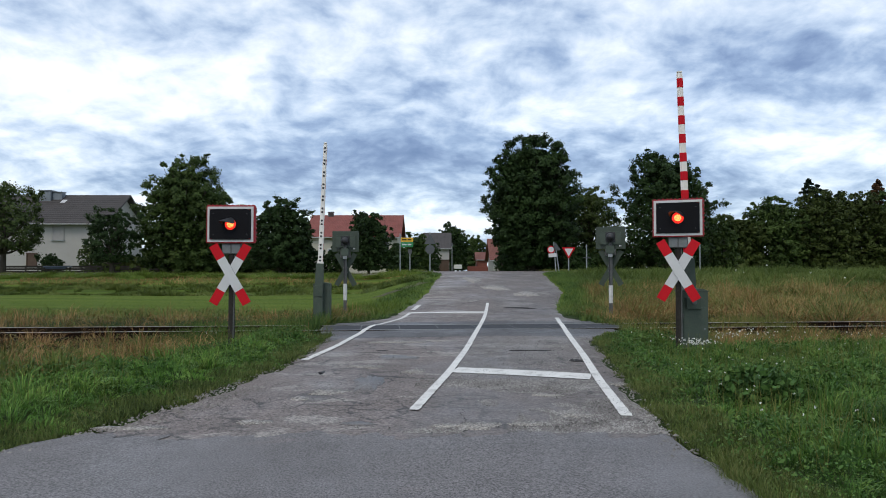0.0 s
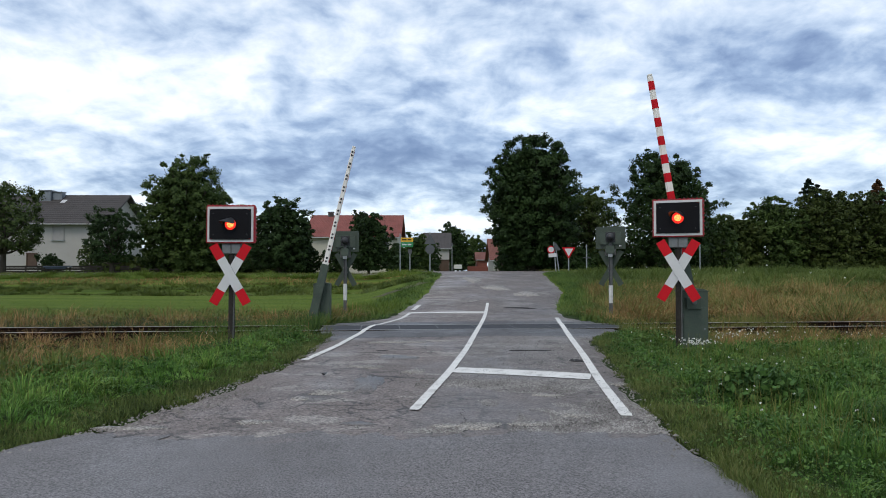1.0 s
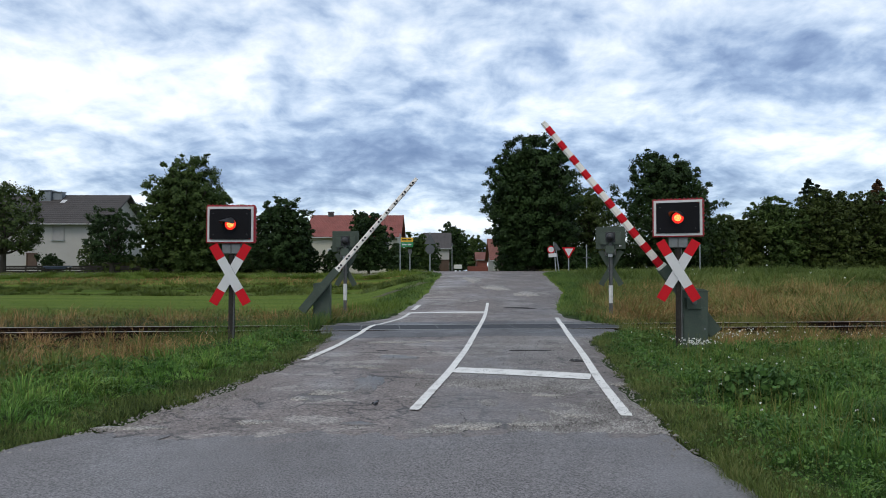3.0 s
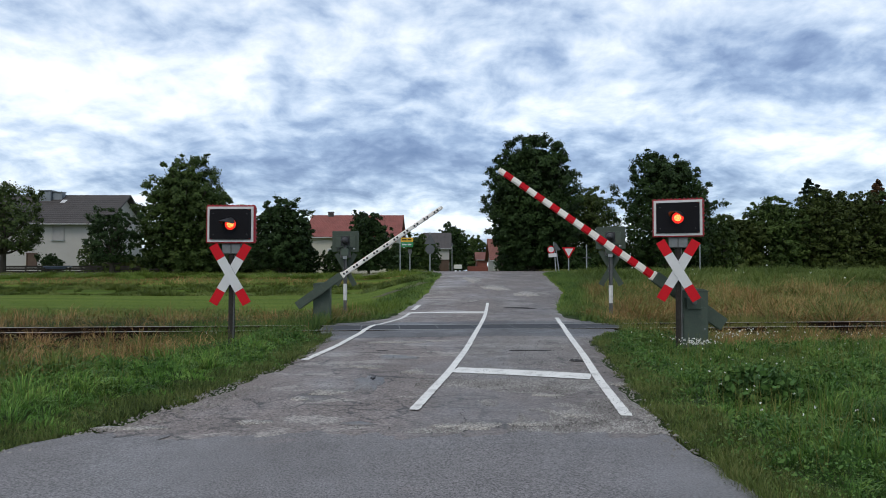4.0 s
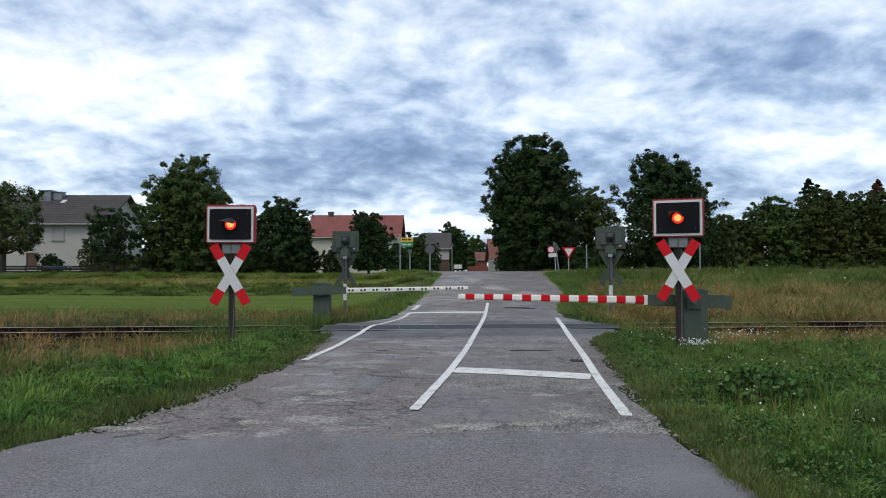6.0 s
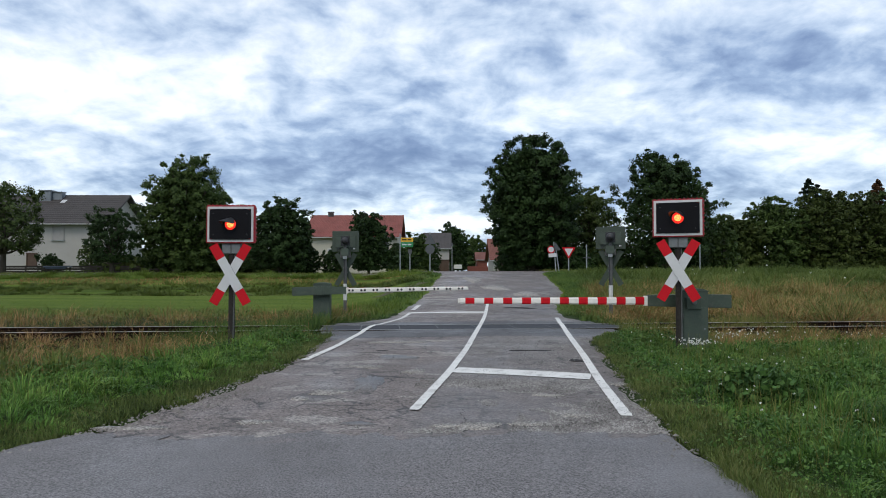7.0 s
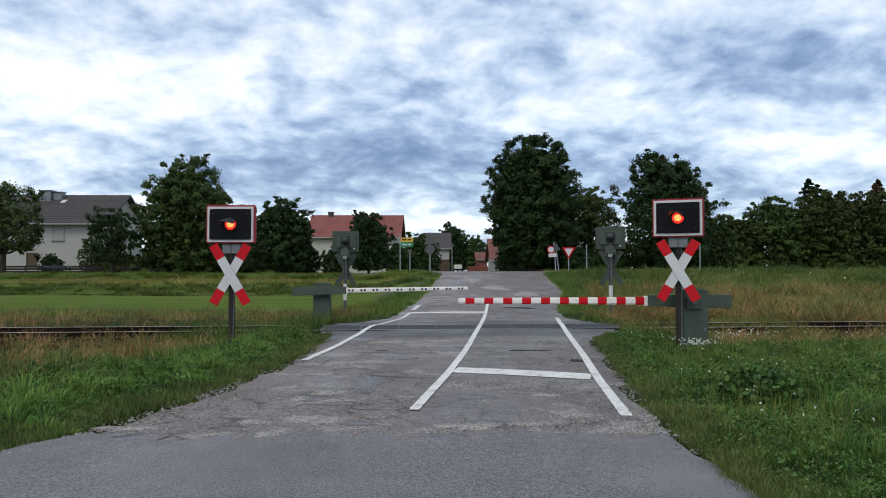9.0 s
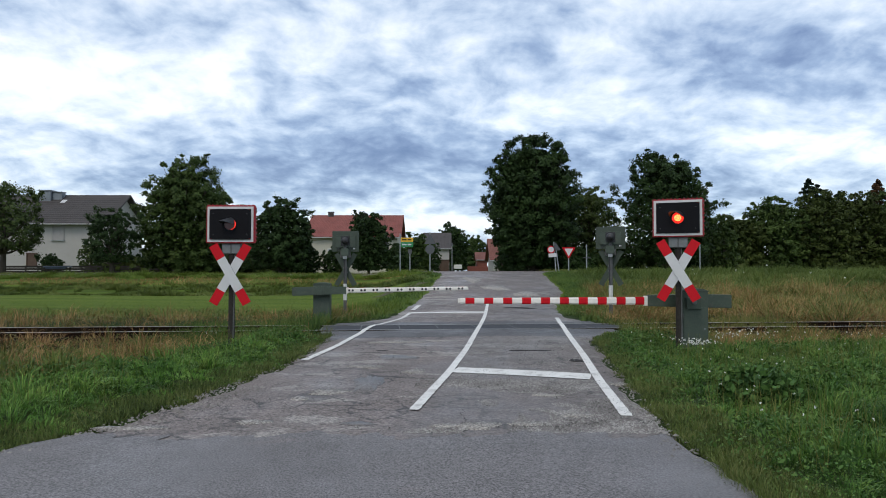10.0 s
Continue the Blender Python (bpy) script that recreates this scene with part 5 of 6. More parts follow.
M["grass"] = blade_material("lush_verge_grass", (0.040, 0.098, 0.016), (0.098, 0.212, 0.035), (0.205, 0.310, 0.068), 1.1)
M["grass_deep"] = blade_material("deep_green_verge_grass", (0.024, 0.066, 0.013), (0.062, 0.142, 0.025), (0.150, 0.230, 0.048), 1.1)
M["far_verge"] = blade_material("dull_green_verge_grass", (0.030, 0.062, 0.015), (0.066, 0.122, 0.025), (0.140, 0.180, 0.045), 0.6)
M["fresh"] = blade_material("fresh_meadow_grass", (0.050, 0.080, 0.018), (0.085, 0.124, 0.026), (0.140, 0.162, 0.045), 0.2)
M["mown"] = blade_material("mown_meadow_grass", (0.055, 0.095, 0.014), (0.095, 0.148, 0.020), (0.145, 0.190, 0.032), 0.15)
M["bank"] = blade_material("rough_bank_grass", (0.038, 0.060, 0.013), (0.084, 0.118, 0.022), (0.150, 0.165, 0.040), 0.4)
M["straw"] = blade_material("dry_straw_grass", (0.13, 0.072, 0.028), (0.26, 0.152, 0.060), (0.40, 0.265, 0.115), 0.5)
M["field"] = blade_material("tall_meadow_grass", (0.058, 0.082, 0.020), (0.112, 0.136, 0.032), (0.21, 0.190, 0.062), 0.2)
M["weed"] = blade_material("broad_weed_leaves", (0.024, 0.058, 0.014), (0.056, 0.120, 0.026), (0.105, 0.175, 0.042), 1.2)
M["edge"] = blade_material("trodden_edge_grass", (0.045, 0.062, 0.020), (0.085, 0.125, 0.030), (0.17, 0.18, 0.065), 1.5)
M["herb"] = blade_material("light_herb_leaves", (0.030, 0.072, 0.016), (0.070, 0.148, 0.031), (0.140, 0.215, 0.055), 1.0)
M["petal"] = surface("white_petals", (0.72, 0.72, 0.68), 0.7, 0.08, 9, 60)


def tussock(x, y, per_metre, seed):
    """The bunch that a blade belongs to: its offset from the bunch's middle, and the bunch's vigour from 0 to 1."""
    def dot(i, j, k):
        h = np.sin(i * 127.1 + j * 311.7 + (seed + k) * 74.7) * 43758.5453
        return h - np.floor(h)
    u, v = (0.88 * x + 0.48 * y) * per_metre, (-0.48 * x + 0.88 * y) * per_metre
    u = u + 0.35 * np.sin(v * 1.7 + seed)
    i, j = np.floor(u), np.floor(v)
    du, dv = u - i - 0.5 - 0.4 * (dot(i, j, 1) - 0.5), v - j - 0.5 - 0.4 * (dot(i, j, 2) - 0.5)
    return 0.88 * du - 0.48 * dv, 0.48 * du + 0.88 * dv, dot(i, j, 3)


def blades(name, x, y, height, width, mat, label, seed, lean=0.45, droop=0.35, sink=0.02, category="grass", simple=False, bunch=0.0):
    """One joined sheet of single blades, each bent and tapered; bunch > 0: so many tussocks to the metre, each spreading from its middle."""
    rng = np.random.default_rng(seed)
    n = len(x)
    z = ground_z(x, y) - sink
    a = rng.random(n) * 2 * np.pi
    tilt = rng.normal(size=n) * lean * 0.6
    face = rng.random(n) * np.pi
    dx, dy = np.cos(a) * tilt, np.sin(a) * tilt
    h = height * (0.55 + 0.75 * rng.random(n))
    if bunch:
        bx, by, vigour = tussock(x, y, bunch, seed)
        sweep = 0.5 * np.sin(vigour * 40)
        dx, dy = dx * 0.55 + 1.5 * bx + sweep, dy * 0.55 + 1.5 * by + 0.4 * np.cos(vigour * 40)
        h = h * (0.55 + 0.85 * vigour) * (1.1 - 0.5 * np.minimum(1, 2 * np.hypot(bx, by)))
        tilt = np.hypot(dx, dy)
    wx, wy = np.cos(face) * width / 2, np.sin(face) * width / 2
    o = np.stack([x, y, z], -1)
    wv = np.stack([wx, wy, np.zeros(n)], -1)
    fall = np.clip(1 - droop * np.abs(tilt), 0.25, 1)
    mid = o + np.stack([dx * h * 0.40, dy * h * 0.40, h * (0.35 + 0.3 * fall)], -1)
    tip = o + np.stack([dx * h * (1 + droop * 0.6), dy * h * (1 + droop * 0.6), h * fall], -1)
    if simple:
        v = np.stack([o - wv, o + wv, tip + wv * 0.25, tip - wv * 0.25], 1).reshape(-1, 3)
    else:
        v = np.stack([o, mid + wv, tip, mid - wv], 1).reshape(-1, 3)
    return tagged(new(name, big_mesh(name, v, np.arange(4 * n).reshape(-1, 4), mat)), label, category, kind="stuff")


def scatter(seed, n, xr, yr, keep, near=0.0):
    """Places in a stretch of land; near > 0 crowds them to the side of small y."""
    rng = np.random.default_rng(seed)
    u = rng.random(n)
    y = yr[0] + (yr[1] - yr[0]) * (u ** (1 + near))
    x = xr[0] + (xr[1] - xr[0]) * rng.random(n)
    k = keep(x, y)
    return x[k], y[k]


def off_road(x, y):
    jag = 0.10 * np.sin(y * 3.7 + 2 * np.sin(x * 5.1)) + 0.06 * np.sin(y * 11 + x * 3)
    return np.maximum(left_edge(y) - x, x - right_edge(y)) + jag


def patchy(x, y, seed=0.0):
    """Smooth random patches about a metre across, 0 to 1."""
    def dot(i, j):
        h = np.sin(i * 127.1 + j * 311.7 + seed * 17.3) * 43758.5453
        return h - np.floor(h)
    i, j = np.floor(x), np.floor(y)
    u, v = ss(x - i), ss(y - j)
    a = dot(i, j) * (1 - u) + dot(i + 1, j) * u
    b = dot(i, j + 1) * (1 - u) + dot(i + 1, j + 1) * u
    return a * (1 - v) + b * v


def tuft(x, y, s=1.0):
    return 0.6 * patchy(x * 1.7 * s, y * 1.7 * s, 1) + 0.4 * patchy(x * 5.1 * s, y * 5.1 * s, 2)


def out_of_track(x, y):
    return np.abs(y - track_y(x))


def near_strip(x, y):
    """The verges before the track, thinner away from the road's mouth."""
    h = np.sin(x * 917.3 + y * 577.1) * 43758.5453
    return (off_road(x, y) > 0.03) & (y < track_y(x) - 2.0) & ((np.abs(x) < 0.72 * y + 0.8) | (h - np.floor(h) < 0.3))


def dryness(x, y):
    """How far the verge has turned to straw towards the track."""
    west = ss((off_road(x, y) - 1.2 - 0.5 * patchy(x, y, 41)) / 0.9) * ss((y - 6.0) / 1.5)
    east = ss((y - (track_y(x) - 5.6)) / 2.2) * ss((off_road(x, y) - 0.9) / 1.2)
    return np.where(x < 0, west, east)


x, y = scatter(101, 225000, (1.9, 11.5), (3.9, 17), near_strip, 0.75)
k = np.random.default_rng(1).random(len(x)) > dryness(x, y) * 0.8
x, y = x[k], y[k]
hh = (0.06 + 0.18 * ss((off_road(x, y) - 0.1) / 1.3)) * (0.5 + 0.9 * tuft(x, y))
near = y < 6.5
blades("grass_verge_east", x[near], y[near], hh[near], 0.004 + 0.0008 * y[near], M["grass_deep"], "lush green verge grass beside the road", 7, 0.9, 0.5, bunch=3.2)
blades("grass_verge_east", x[~near], y[~near], hh[~near], 0.005 + 0.0010 * y[~near], M["grass_deep"], "lush green verge grass beside the road", 77, 1.0, 0.5, bunch=2.6)
x, y = scatter(103, 240000, (-12.5, -2.2), (4.4, 17), near_strip, 0.5)
k = np.random.default_rng(2).random(len(x)) > dryness(x, y) * 0.92
x, y = x[k], y[k]
hh = (0.06 + 0.18 * ss((off_road(x, y) - 0.1) / 1.1)) * (0.5 + 0.9 * tuft(x, y))
near = y < 7.5
blades("grass_verge_west", x[near], y[near], hh[near], 0.004 + 0.0008 * y[near], M["grass"], "lush green verge grass beside the road", 8, 0.9, 0.5, bunch=3.2)
blades("grass_verge_west", x[~near], y[~near], hh[~near], 0.005 + 0.0010 * y[~near], M["grass"], "lush green verge grass beside the road", 78, 1.0, 0.5, bunch=2.6)

for s, seed in ((-1, 121), (1, 122)):
    rng = np.random.default_rng(seed)
    y = 3.7 + 13.0 * rng.random(24000) ** 1.5
    x = np.where(s < 0, left_edge(y), right_edge(y)) + s * (0.55 * rng.random(len(y)) ** 1.3 - 0.03 + 0.05 * np.sin(y * 4.7 + s))
    k = np.abs(y - track_y(x)) > 1.9
    x, y = x[k], y[k]
    blades("edge_grass", x, y, 0.05 + 0.07 * patchy(x * 2, y * 2, 3), 0.006 + 0.0008 * y, M["edge"], "short trodden grass at the asphalt's edge", seed, 1.0, simple=True)
x, y = scatter(115, 36000, (-13, 11), (4, 16), near_strip, 0.5)
k = (off_road(x, y) > 0.6) & (tuft(x * 0.8 + 2, y * 0.9) > 0.45)
x, y = x[k], y[k]
blades("seed_stalks", x, y, 0.26 + 0.20 * tuft(x, y), 0.006, M["field"], "pale seeding grass stalks in the verge", 16, 0.4, simple=True)

# straw along the track
x, y = scatter(105, 250000, (-20, 22), (7, 24), lambda x, y: (off_road(x, y) > 0.45) & (out_of_track(x, y) > 1.0) & (out_of_track(x, y) < np.where(y < track_y(x), np.where(x < 0, 10.5, 6.2), 4.2)))
rr = np.random.default_rng(3).random(len(x))
k = rr < np.where(y < track_y(x), dryness(x, y) * np.where(x < 0, 0.35 + 0.55 * ss((y - 8.5) / 3.5), 0.9), np.where(x < 0, 0.40, 0.6)) * ss((tuft(x * 0.45, y * 0.5) - 0.22) / 0.3)
x, y = x[k], y[k]
blades("dry_grass", x, y, (0.24 + 0.40 * tuft(x * 0.45, y * 0.5)), 0.011, M["straw"], "dry straw-coloured grass along the railway track", 9, 1.0, 0.5, bunch=1.6)
x, y = scatter(104, 60000, (-15, -3.6), (6.3, 16), lambda x, y: (dryness(x, y) > 0.35) & (y < track_y(x) - 1.6) & (np.abs(x) < 0.72 * y + 1.5))
blades("rank_verge_weeds", x, y, 0.18 + 0.30 * tuft(x * 0.7, y * 0.7), 0.008 + 0.0006 * y, M["bank"], "rank olive weeds and grass behind the verge", 38, 1.0, 0.45, bunch=2.0)
x, y = scatter(106, 45000, (-22, 24), (14, 25), lambda x, y: (off_road(x, y) > 0.2) & (out_of_track(x, y) > 1.15) & (y > track_y(x) - 3))
blades("track_grass", x, y, 0.16 + 0.26 * tuft(x * 0.7, y * 0.7), 0.018, M["field"], "mixed green grass along the railway track", 10, 0.7, bunch=1.5)

x, y = scatter(117, 44000, (-24, 26), (14, 22), lambda x, y: (off_road(x, y) > 0.35) & (out_of_track(x, y) < 1.5) & (patchy(x * 0.6, y * 0.8, 4) > 0.36))
blades("track_weeds", x, y, 0.16 + 0.22 * patchy(x * 0.7, y * 0.7, 5), 0.02, M["field"], "low weeds growing between the rails", 17, 0.8, simple=True, bunch=1.4)

x, y = scatter(118, 15000, (-24, 26), (14, 21), lambda x, y: (off_road(x, y) > 0.5) & (out_of_track(x, y) < 1.7) & (patchy(x * 0.5, y * 0.7, 31) > 0.4))
blades("track_straw", x, y, 0.16 + 0.30 * patchy(x * 0.7, y * 0.7, 32), 0.011, M["straw"], "dry grass leaning over the rails", 35, 1.1, 0.5, bunch=1.5)

x, y = scatter(116, 60000, (-24, 26), (13, 20), lambda x, y: (off_road(x, y) > 0.5) & (y < track_y(x) - 0.9) & (y > track_y(x) - 2.4) & (patchy(x * 0.45 + 3, y * 0.3, 33) > 0.34))
k = np.random.default_rng(36).random(len(x)) < 0.5
blades("track_screen", x[k], y[k], 0.28 + 0.30 * patchy(x[k] * 0.6, y[k] * 0.6, 34), 0.013, M["field"], "rank green grass before the rails", 36, 0.9, 0.4, bunch=1.4)
blades("track_screen_dry", x[~k], y[~k], 0.28 + 0.34 * patchy(x[~k] * 0.6, y[~k] * 0.6, 34), 0.010, M["straw"], "rank dry grass before the rails", 37, 0.9, 0.4, bunch=1.4)

x, y = scatter(119, 160000, (-9, 12), (19.3, 46), lambda x, y: (off_road(x, y) > 0.0) & (off_road(x, y) < 1.0 + 0.8 * patchy(x, y, 6)) & (out_of_track(x, y) > 1.4))
blades("grass_far_verge", x, y, 0.10 + 0.18 * patchy(x * 1.2, y * 0.7, 7) * (1 - 0.5 * ss((y - 28) / 12)), 0.020, M["far_verge"], "green verge grass along the road beyond the track", 19, 0.9, 0.45, simple=True, bunch=1.8)

for lo, hi, seed in ((4.35, 9.5, 125), (-7.0, -3.15, 126)):
    x, y = scatter(seed, 16000, (lo, hi), (15, 21), lambda x, y: (off_road(x, y) > -0.1) & (out_of_track(x, y) < 2.3) & (patchy(x * 0.9, y * 0.9, 14) > 0.22))
    blades("track_side_grass", x, y, 0.20 + 0.22 * patchy(x * 0.8, y * 0.8, 15), 0.016, M["far_verge"] if lo < 0 else M["field"], "grass growing over the track beside the crossing", seed, 0.8, simple=True)

# meadows
x, y = scatter(107, 80000, (-36, 2), (21, 48), lambda x, y: (off_road(x, y) > 0.1) & (x > -0.75 * y) & (y > track_y(x) + 4.2))
blades("mown_meadow", x, y, 0.035 + 0.20 * ss((3.5 - off_road(x, y)) / 3) * ss((30 - y) / 6), 0.03, M["mown"], "mown bright green meadow beyond the track", 11, 0.5, simple=True)
# the rough bank below the gardens: dark tussocks at its foot, a pale mown strip, rank grass along the top
def on_bank(x, y):
    return (off_road(x, np.minimum(y, 47)) > 0.6) & (x > -0.75 * y)


x, y = scatter(130, 60000, (-36, 1), (37.2, 42.4), on_bank)
k = patchy(x * 0.35, y * 1.1, 21) * 0.6 + patchy(x * 1.2, y * 2.2, 22) * 0.4 > 0.42
blades("bank_tussocks", x[k], y[k], 0.16 + 0.22 * patchy(x[k] * 0.5, y[k] * 1.3, 23), 0.035, M["bank"], "rough olive tussocks on the bank below the gardens", 31, 0.8, 0.4, simple=True, bunch=1.1)
x, y = scatter(131, 9000, (-36, -1), (42.0, 44.6), lambda x, y: on_bank(x, y) & (patchy(x * 0.25, y * 0.9, 24) > 0.35))
blades("bank_hay", x, y, 0.10 + 0.08 * patchy(x, y, 25), 0.035, M["straw"], "pale dry mown strip along the bank", 32, 1.2, 0.5, simple=True)
x, y = scatter(132, 42000, (-36, -0.5), (44.2, 46.6), on_bank)
blades("bank_rank_grass", x, y, 0.18 + 0.34 * patchy(x * 0.6, y, 26) ** 1.5, 0.035, M["mown"], "rank uncut grass along the top of the bank", 33, 0.8, 0.4, simple=True, bunch=1.0)
x, y = scatter(109, 120000, (3.5, 40), (20.5, 48), lambda x, y: (off_road(x, y) > 0.15) & (x < 0.8 * y) & (y > track_y(x) + 1.6))
k = off_road(x, y) > 1.0 + 1.6 * np.random.default_rng(4).random(len(x))
far = k & (y > 31 + 3 * patchy(x * 0.3, y * 0.3, 8))
k2 = k & ~far
blades("tall_meadow", x[k2], y[k2], 0.34 + 0.38 * tuft(x[k2] * 0.3, y[k2] * 0.3), 0.024, M["field"], "tall olive green meadow grass beyond the track", 12, 0.9, 0.4, simple=True, bunch=0.9)
blades("fresh_meadow", x[far], y[far], 0.30 + 0.26 * tuft(x[far] * 0.3, y[far] * 0.3), 0.034, M["fresh"], "fresh green tall grass near the village road", 18, 0.7, simple=True, bunch=0.8)
blades("meadow_edge", x[~k], y[~k], np.full((~k).sum(), 0.16), 0.025, M["far_verge"], "short green grass beside the road", 13, 0.5, simple=True)
x, y = scatter(111, 44000, (5.5, 36), (20.5, 33), lambda x, y: (off_road(x, y) > 1.0) & (x < 0.8 * y) & (y > track_y(x) + 1.6) & (tuft(x * 0.22 + 1, y * 0.4) > 0.47))
blades("dry_meadow", x, y, 0.5 + 0.25 * tuft(x * 0.5, y * 0.5), 0.016, M["straw"], "patches of dry brown grass in the tall meadow", 14, 1.0, 0.45, simple=True, bunch=1.0)
x, y = scatter(113, 36000, (-45, 45), (45.6, 60), lambda x, y: (np.abs(y - 50) > 3.5) & (off_road(x, np.minimum(y, 47)) > 0.2))
blades("village_grass", x, y, np.full(len(x), 0.22), 0.04, M["field"], "rough grass along the village road", 15, 0.4, simple=True)


def weed_patch(seed, cx, cy, rx, ry, n, leaf, height, label):
    rng = np.random.default_rng(seed)
    a, r = rng.random(n) * 6.283, np.sqrt(rng.random(n))
    x, y = cx + np.cos(a) * r * rx, cy + np.sin(a) * r * ry
    k = off_road(x, y) > 0.1
    x, y, r = x[k], y[k], r[k]
    z = ground_z(x, y) + 0.03 + height * rng.random(len(x)) * (1 - 0.6 * r ** 2)
    me = leaf_mesh("weeds", np.stack([x, y, z], -1), leaf, rng, M["weed"], 0.0)
    tagged(new("weeds", me), label, "weeds", kind="stuff")


weed_patch(201, 3.35, 7.4, 0.42, 0.45, 1300, 0.040, 0.36, "dark leafy weeds in the verge grass")
for i, (wx, wy) in enumerate(((3.2, 9.8), (5.6, 7.2), (3.4, 12.2), (6.3, 10.4), (5.2, 5.6), (2.9, 5.4), (-4.2, 8.0), (-6.6, 10.4), (-3.6, 11.2), (-9.0, 9.6), (-4.6, 12.8), (-5.4, 7.3))):
    weed_patch(220 + i, wx, wy, 0.9, 0.8, 900, 0.019, 0.22, "small leafy weeds in the verge grass")
weed_patch(202, 4.6, 8.6, 1.6, 1.4, 1900, 0.024, 0.26, "leafy weeds in the verge grass")
weed_patch(203, -5.3, 9.0, 1.9, 1.0, 2200, 0.022, 0.24, "leafy weeds in the verge grass")
weed_patch(204, -3.2, 14.2, 0.8, 1.2, 700, 0.022, 0.26, "leafy weeds at the crossing's edge")
weed_patch(205, 4.5, 13.6, 1.0, 0.6, 900, 0.026, 0.3, "leafy weeds round the barrier cabinet")
weed_patch(206, -7.6, 8.2, 1.8, 0.9, 1900, 0.022, 0.24, "leafy weeds in the verge grass")


# small leafy herbs all through the verges
for lo, hi, seed, name in ((2.0, 10.0, 231, "herbs_east"), (-12.0, -2.4, 232, "herbs_west")):
    x, y = scatter(seed, 60000, (lo, hi), (4.0, 16.5), near_strip, 0.6)
    rng = np.random.default_rng(seed)
    k = (patchy(x * 1.1, y * 1.1, seed) * 0.6 + patchy(x * 3.1, y * 3.1, seed + 1) * 0.4 + 0.15 * rng.random(len(x)) > 0.56) & (off_road(x, y) > 0.15)
    x, y = x[k], y[k]
    z = ground_z(x, y) + (0.05 + 0.22 * patchy(x * 2, y * 2, 9) * ss(off_road(x, y) / 0.8)) * (0.4 + 0.6 * rng.random(len(x)))
    tagged(new(name, leaf_mesh(name, np.stack([x, y, z], -1), 0.004 + 0.0011 * y[:, None], rng, M["herb"], 0.0)), "small leafy green herbs in the verge grass", "herbs", kind="stuff")


def flowers(seed, x, y, h, size, label):
    rng = np.random.default_rng(seed)
    z = ground_z(x, y) + h
    p = np.repeat(np.stack([x, y, z], -1), 5, 0) + rng.normal(size=(len(x) * 5, 3)) * size * 0.6
    tagged(new("white_flowers", leaf_mesh("white_flowers", p, size, rng, M["petal"], 0.0)), label, "flowers", kind="stuff")


rng = np.random.default_rng(301)
x, y = scatter(301, 190, (2.2, 9), (4, 15), lambda x, y: (off_road(x, y) > 0.5) & (y < track_y(x) - 2))
flowers(1, x, y, 0.22 + 0.12 * rng.random(len(x)), 0.008, "scattered small white meadow flowers")
q = rng.normal(size=(160, 2)) * 0.75
flowers(2, 4.42 + 0.2 * q[:80, 0], 12.15 + 0.14 * q[:80, 1], 0.22 + 0.10 * rng.random(80), 0.011, "dense clump of white yarrow flowers at the signal post")
flowers(3, 5.6 + 0.6 * q[:60, 0], 13.2 + 0.3 * q[:60, 1], 0.30 + 0.12 * rng.random(60), 0.010, "white yarrow flowers beside the barrier")
x, y = scatter(302, 14, (7, 24), (20, 40), lambda x, y: off_road(x, y) > 2)
flowers(4, x, y, 0.6 + 0.1 * rng.random(len(x)), 0.03, "pale flower heads in the tall meadow")
x, y = scatter(303, 10, (-12, -4), (13, 16), lambda x, y: off_road(x, y) > 1)
flowers(5, x, y, 0.35 + 0.1 * rng.random(len(x)), 0.009, "white yarrow flowers beside the track")


# ---------------------------------------------------------------- loose gravel at the road's edges
def gravel(name, x, y, size, label, seed, mat="stone"):
    rng = np.random.default_rng(seed)
    n = len(x)
    z = np.where(off_road(x, y) > 0, ground_z(x, y), road_top(x, y))
    c = np.stack([x, y, z + size * 0.25], -1)
    d = np.array([[1, 0, 0], [-0.5, 0.87, 0], [-0.5, -0.87, 0], [0, 0, 0.8]])
    a = rng.random(n) * 6.283
    r = np.stack([np.stack([np.cos(a), -np.sin(a), 0 * a], -1), np.stack([np.sin(a), np.cos(a), 0 * a], -1), np.stack([0 * a, 0 * a, 1 + 0 * a], -1)], 1)
    v = c[:, None, :] + np.einsum("nij,kj->nki", r, d) * (size * rng.uniform(0.6, 1.3, n))[:, None, None] * rng.uniform(0.6, 1.3, (n, 4, 1))
    i = np.arange(n)[:, None] * 4
    f = np.concatenate([i + np.array([[0, 1, 3]]), i + np.array([[1, 2, 3]]), i + np.array([[2, 0, 3]])], 0)
    tagged(new(name, big_mesh(name, v.reshape(-1, 3), f, M[mat])), label, "gravel", kind="stuff")


M["chip"] = leafy("pale_stone_chips", (0.08, 0.075, 0.07), (0.40, 0.385, 0.36), 0.9, 2.0, 0.15)
M["stone"] = leafy("grey_gravel_stones", (0.10, 0.092, 0.085), (0.30, 0.28, 0.255), 0.9, 2.0, 0.2)
rng = np.random.default_rng(401)
y = rng.uniform(5.2, 16, 1900)
side = rng.random(len(y)) < 0.5
d = np.abs(rng.normal(size=len(y))) * 0.16
x = np.where(side, left_edge(y) + d * 1.2 - 0.02, right_edge(y) - d + 0.02)
gravel("gravel_edge", x, y, 0.008 + 0.012 * rng.random(len(y)), "loose grey gravel along the crumbling road edges", 5)
x, y = rng.uniform(-3.0, -1.6, 900), rng.uniform(6.2, 8.8, 900)
k = x < left_edge(y) + 0.55
gravel("gravel_patch", x[k], y[k], 0.012 + 0.014 * rng.random(k.sum()), "gravelly broken road edge", 6)

